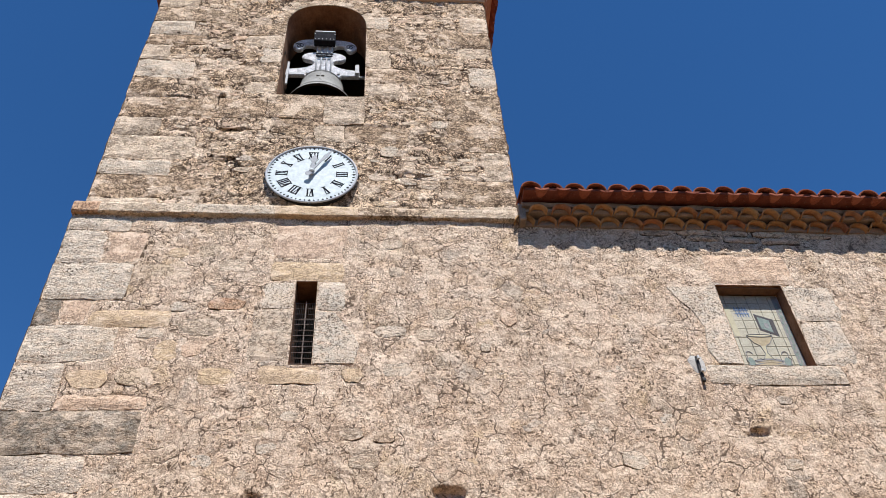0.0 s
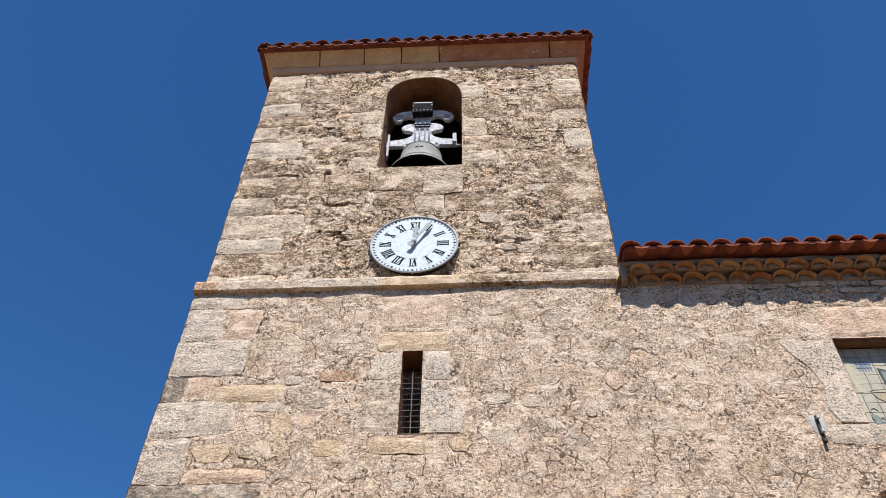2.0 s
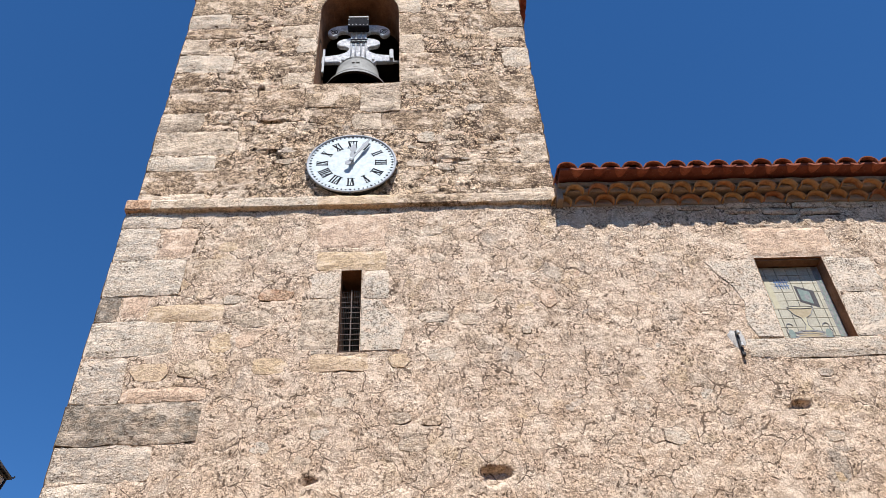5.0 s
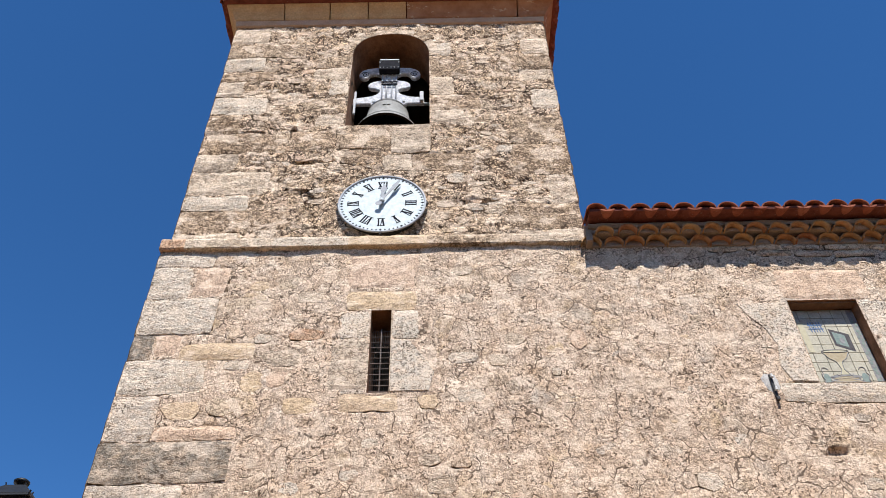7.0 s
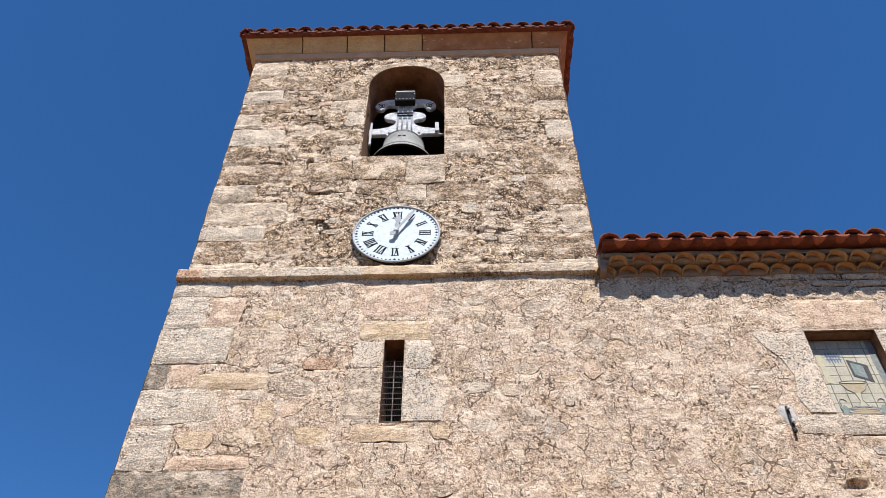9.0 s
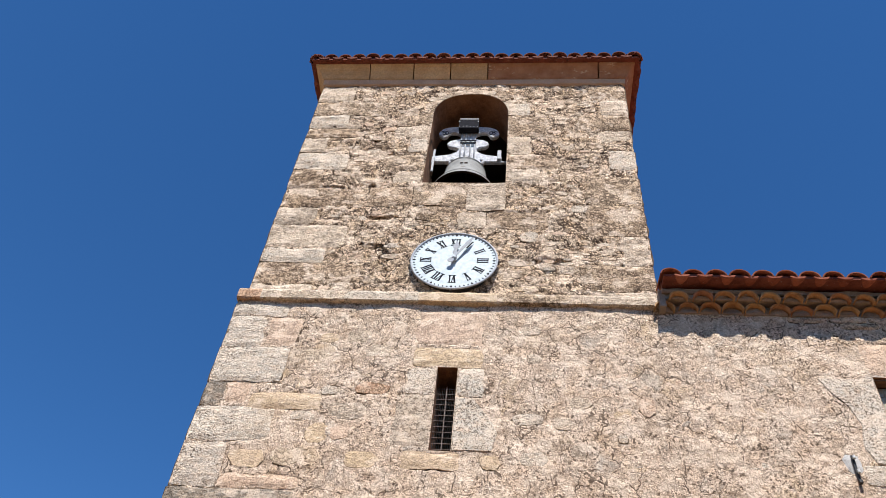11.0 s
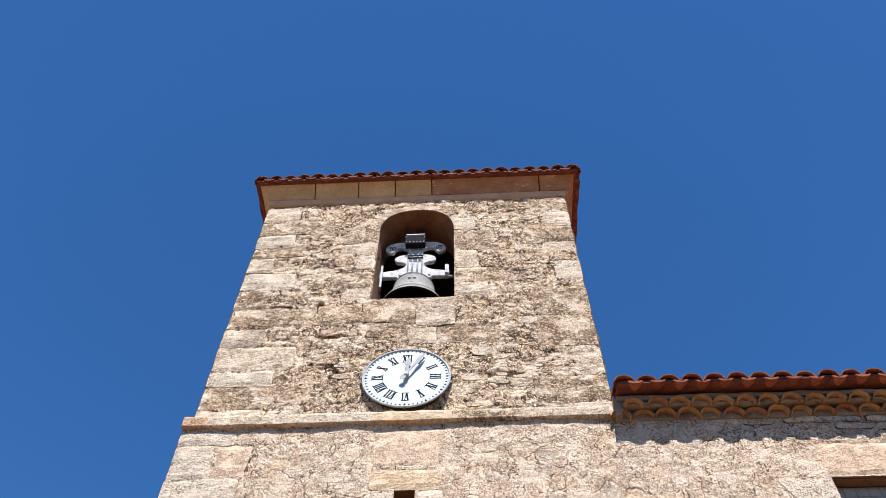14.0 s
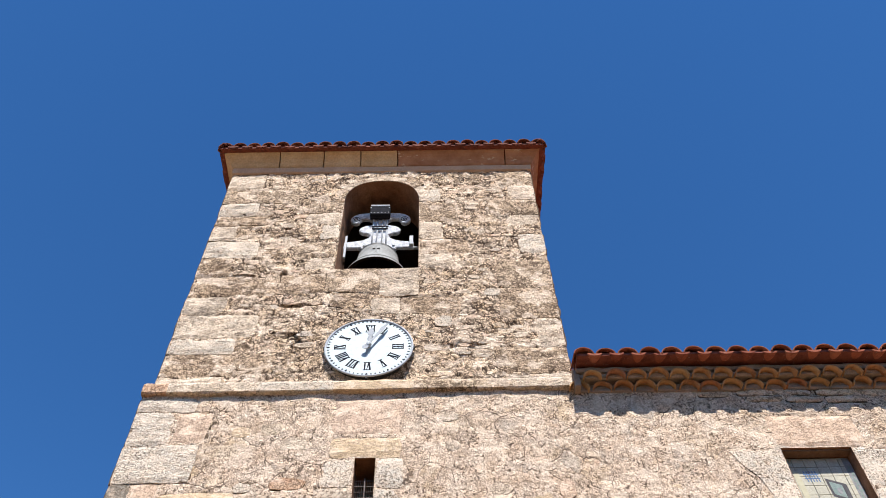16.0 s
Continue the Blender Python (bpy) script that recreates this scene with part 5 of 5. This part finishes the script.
# raised cross on the bell's flank
for x0, z0, x1, z1 in ((-0.011, 0.28, 0.011, 0.5), (-0.065, 0.415, 0.065, 0.435), (-0.04, 0.27, 0.04, 0.288)):
    bm = box(x0, -0.005, z0, x1, 0.02, z1)
    for v in bm.verts:
        lean = 0.432 - (v.co.z - 0.3) * 0.17 - abs(v.co.x) * 0.1
        v.co = (BX + v.co.x, BY - lean + v.co.y, BZ + v.co.z * 1.14)
    child("raised_cross", bm, M_BRONZE, bell)
child("clapper", tube([(BX, BY, 13.2), (BX, BY, 12.78), (BX, BY, 12.68)], 0.03), M_IRON, bell)

half = [(0.0, 13.52), (0.3, 13.52), (0.33, 13.57), (0.63, 13.57), (0.63, 13.75), (0.4, 13.79), (0.29, 13.83), (0.2, 13.9), (0.17, 13.97), (0.22, 14.03), (0.33, 14.06),
        (0.38, 14.14), (0.36, 14.23), (0.27, 14.29), (0.16, 14.32), (0.13, 14.38), (0.15, 14.46), (0.23, 14.53), (0.33, 14.53), (0.38, 14.47), (0.4, 14.41), (0.47, 14.38), (0.54, 14.43),
        (0.565, 14.52), (0.53, 14.63), (0.45, 14.7), (0.35, 14.735), (0.25, 14.745), (0.0, 14.75)]
half = [(x * 1.0, 13.38 + (z - 13.52) * 0.97) for x, z in half]


def rounded(points, steps=3):
    """A smooth line through the points, with the first and last kept."""
    p = [Vector(q) for q in points]
    out = []
    for i in range(len(p) - 1):
        a, b, c, d = p[max(i - 1, 0)], p[i], p[i + 1], p[min(i + 2, len(p) - 1)]
        for k in range(steps):
            t = k / steps
            q = 0.5 * (2 * b + (c - a) * t + (2 * a - 5 * b + 4 * c - d) * t * t + (3 * b - a - 3 * c + d) * t ** 3)
            out.append((q.x, q.y))
    return out + [tuple(p[-1])]


half = half[:5] + rounded(half[5:])
outline = half + [(-x, z) for x, z in half[-2:0:-1]]
bm = prism([(BX + x, z) for x, z in outline], BY - 0.1, BY - 0.02)
bmesh.ops.bevel(bm, geom=[e for e in bm.edges if abs(e.verts[0].co.y - e.verts[1].co.y) < 0.01 and e.verts[0].co.y < BY], offset=0.014, segments=2, affect="EDGES")
yoke = child("yoke", bm, M_YOKE, bell, "whitewashed scroll-ended wooden yoke")
for sgn in (-1, 1):
    pts = []
    for i in range(34):
        a = i / 33 * 3.4 * math.pi
        r = 0.08 * (1 - i / 38)
        pts.append((BX + sgn * (0.45 + r * math.cos(a + 0.5)), BY - 0.104, 14.34 + r * math.sin(a + 0.5)))
    child("scroll", tube(pts, 0.007, 5), M_IRON, bell, "dark carved spiral")
for x in (-0.125, -0.045, 0.05, 0.13):
    child("strap", tube([(BX + x, BY - 0.118, 13.34), (BX + x, BY - 0.118, 14.42)], 0.014, 8), M_STEEL, bell, "bright steel strap", True)
for z in (13.96, 14.03):
    child("cross_strap", box(BX - 0.14, BY - 0.145, z, BX + 0.15, BY - 0.128, z + 0.032, 0.004), M_BLACK, bell)
for x in (-0.26, 0.27):
    child("bolt", cylinder_y(BX + x, 13.48, 0.024, BY - 0.125, BY - 0.08, 8), M_STEEL, bell)
box_part = child("striker_box", box(BX - 0.19, BY - 0.25, 14.3, BX + 0.185, BY - 0.12, 14.57, 0.01), M_BLACK, bell, "black metal counterweight box")
child("lid", box(BX - 0.18, BY - 0.255, 14.582, BX + 0.175, BY - 0.1, 14.615, 0.006), M_STEEL, box_part, "pale steel lid")
for x in (-0.17, -0.105, -0.04, 0.03, 0.095, 0.16):
    child("rivet", cylinder_y(BX + x, 14.345, 0.01, BY - 0.258, BY - 0.24, 8), M_STEEL, box_part)
for x in (-0.18, 0.17):
    child("rivet", cylinder_y(BX + x, 14.51, 0.012, BY - 0.26, BY - 0.24, 8), M_STEEL, box_part)
child("axle", tube([(2.2, BY, 13.53), (3.68, BY, 13.53)], 0.03), M_STEEL, bell, "", True)
child("bearing", box(3.5, BY - 0.15, 13.46, 3.57, BY - 0.1, 13.72, 0.01), M_STEEL, bell)
child("bearing", box(2.335, BY - 0.15, 13.08, 2.375, BY - 0.11, 13.74, 0.01), M_STEEL, bell, "perforated steel end strap")
bm = bmesh.new()
n = 40
for (r0, r1, x0, x1) in ((0.3, 0.36, 2.262, 2.3),):
    ring = []
    for i in range(n):
        c, s = math.cos(2 * math.pi * i / n), math.sin(2 * math.pi * i / n)
        ring.append([bm.verts.new((x, BY - 0.02 + r * c, 13.6 + r * s)) for x, r in ((x0, r0), (x1, r0), (x1, r1), (x0, r1))])
    for i in range(n):
        a, b = ring[i], ring[(i + 1) % n]
        for k in range(4):
            bm.faces.new((a[k], b[k], b[(k + 1) % 4], a[(k + 1) % 4]))
bmesh.ops.recalc_face_normals(bm, faces=bm.faces)
wheel = child("bell_wheel", bm, M_IRON, bell, "dark iron ringing wheel")
for k in range(4):
    a = math.pi * k / 4
    child("spoke", tube([(2.281, BY - 0.02 - 0.31 * math.cos(a), 13.6 - 0.31 * math.sin(a)), (2.281, BY - 0.02 + 0.31 * math.cos(a), 13.6 + 0.31 * math.sin(a))], 0.012, 6), M_IRON, wheel)

bell.location += Vector((-0.05, 0.09, 0.11))

# ---- street lantern ----
LX, LY, LZ = 0.2, -1.67, 5.01
lamp = thing("street_lamp", "black four-sided lantern with dimpled glass on an iron post", "street lamp", at=(LX, LY, 0))
LT = 1


def turned(bm):
    bmesh.ops.rotate(bm, verts=bm.verts, cent=(LX, LY, 0), matrix=Matrix.Rotation(radians(LT), 3, "Z"))
    return bm


def frustum(w0, z0, w1, z1, bm=None):
    bm = bm or bmesh.new()
    a = [bm.verts.new((LX + sx * w0, LY + sy * w0, z0)) for sx, sy in ((-1, -1), (1, -1), (1, 1), (-1, 1))]
    b = [bm.verts.new((LX + sx * w1, LY + sy * w1, z1)) for sx, sy in ((-1, -1), (1, -1), (1, 1), (-1, 1))]
    for i in range(4):
        j = (i + 1) % 4
        bm.faces.new((a[i], a[j], b[j], b[i]))
    bm.faces.new(a[::-1]), bm.faces.new(b)
    return bm


ZT, ZB, WT, WB = LZ - 0.2, LZ - 0.505, 0.165, 0.115
bm = frustum(WT + 0.035, ZT, WT + 0.03, ZT + 0.02)
frustum(WT + 0.03, ZT + 0.022, 0.085, ZT + 0.15, bm)
roof = child("lamp_roof", turned(bm), M_LAMP, lamp, "dark slate-grey sheet roof")
child("finial", lathe([(0.036, 0.0), (0.034, 0.045), (0.062, 0.052), (0.066, 0.072), (0.04, 0.09), (0.01, 0.094)], 20, (LX, LY, ZT + 0.15)), M_LAMP, lamp, "", True)
for sx, sy in ((-1, -1), (1, -1), (1, 1), (-1, 1)):
    q = WT + 0.03
    child("corner_tip", turned(tube([(LX + sx * (q - 0.012), LY + sy * (q - 0.012), ZT + 0.012), (LX + sx * (q + 0.012), LY + sy * (q + 0.012), ZT + 0.02), (LX + sx * (q + 0.016), LY + sy * (q + 0.016), ZT + 0.034)], 0.007, 6)), M_LAMP, lamp)
    child("roof_pin", turned(tube([(LX + sx * 0.078, LY + sy * 0.078, ZT + 0.14), (LX + sx * 0.084, LY + sy * 0.084, ZT + 0.172)], 0.006, 6)), M_LAMP, lamp)
frame_bm = bmesh.new()
for sx, sy in ((-1, -1), (1, -1), (1, 1), (-1, 1)):
    tube([(LX + sx * WB, LY + sy * WB, ZB), (LX + sx * WT, LY + sy * WT, ZT)], 0.014, 6, frame_bm)
for w, z in ((WB, ZB), (WT, ZT - 0.005)):
    c = [(LX + sx * w, LY + sy * w, z) for sx, sy in ((-1, -1), (1, -1), (1, 1), (-1, 1))]
    for i in range(4):
        tube([c[i], c[(i + 1) % 4]], 0.016, 6, frame_bm)
child("frame", turned(frame_bm), M_LAMP, lamp)
for k in range(4):
    bm = bmesh.new()
    q = [Vector((-WB, -WB, ZB)), Vector((WB, -WB, ZB)), Vector((WT, -WT, ZT)), Vector((-WT, -WT, ZT))]
    rot = Matrix.Rotation(math.pi / 2 * k, 3, "Z")
    outer = [bm.verts.new(rot @ v + Vector((LX, LY, 0))) for v in q]
    inn = [bm.verts.new(rot @ Vector((v.x * 0.985, v.y + 0.004, v.z)) + Vector((LX, LY, 0))) for v in q]
    bm.faces.new(outer), bm.faces.new(inn[::-1])
    for i in range(4):
        j = (i + 1) % 4
        bm.faces.new((outer[j], outer[i], inn[i], inn[j]))
    pane = child("pane", turned(bm), M_GLASS if k % 2 == 0 else M_FROST, lamp, "dimpled clear glass pane" if k % 2 == 0 else "frosted glass pane")
child("bulb_globe", lathe([(0.01, -0.09), (0.04, -0.07), (0.055, -0.02), (0.045, 0.03), (0.02, 0.06), (0.02, 0.1)], 20, (LX, LY, ZT - 0.12)), M_FROST, lamp, "", True)
for k in range(4):
    a = math.pi / 4 + math.pi / 2 * k + radians(LT)
    pts = [(LX + r * math.cos(a), LY + r * math.sin(a), z) for r, z in ((WB * 1.38, ZB), (WB * 1.25, ZB - 0.06), (0.09, ZB - 0.12), (0.045, ZB - 0.16), (0.03, ZB - 0.2))]
    child("cradle_arm", tube(pts, 0.009, 6), M_LAMP, lamp)
child("post", lathe([(0.11, 0.0), (0.11, 0.08), (0.085, 0.12), (0.08, 0.7), (0.06, 0.78), (0.045, 0.85), (0.04, 3.6), (0.055, 3.66), (0.036, 3.72), (0.03, ZB - 0.2), (0.05, ZB - 0.18), (0.02, ZB - 0.15)], 20, (LX, LY, 0)), M_LAMP, lamp, "", True)
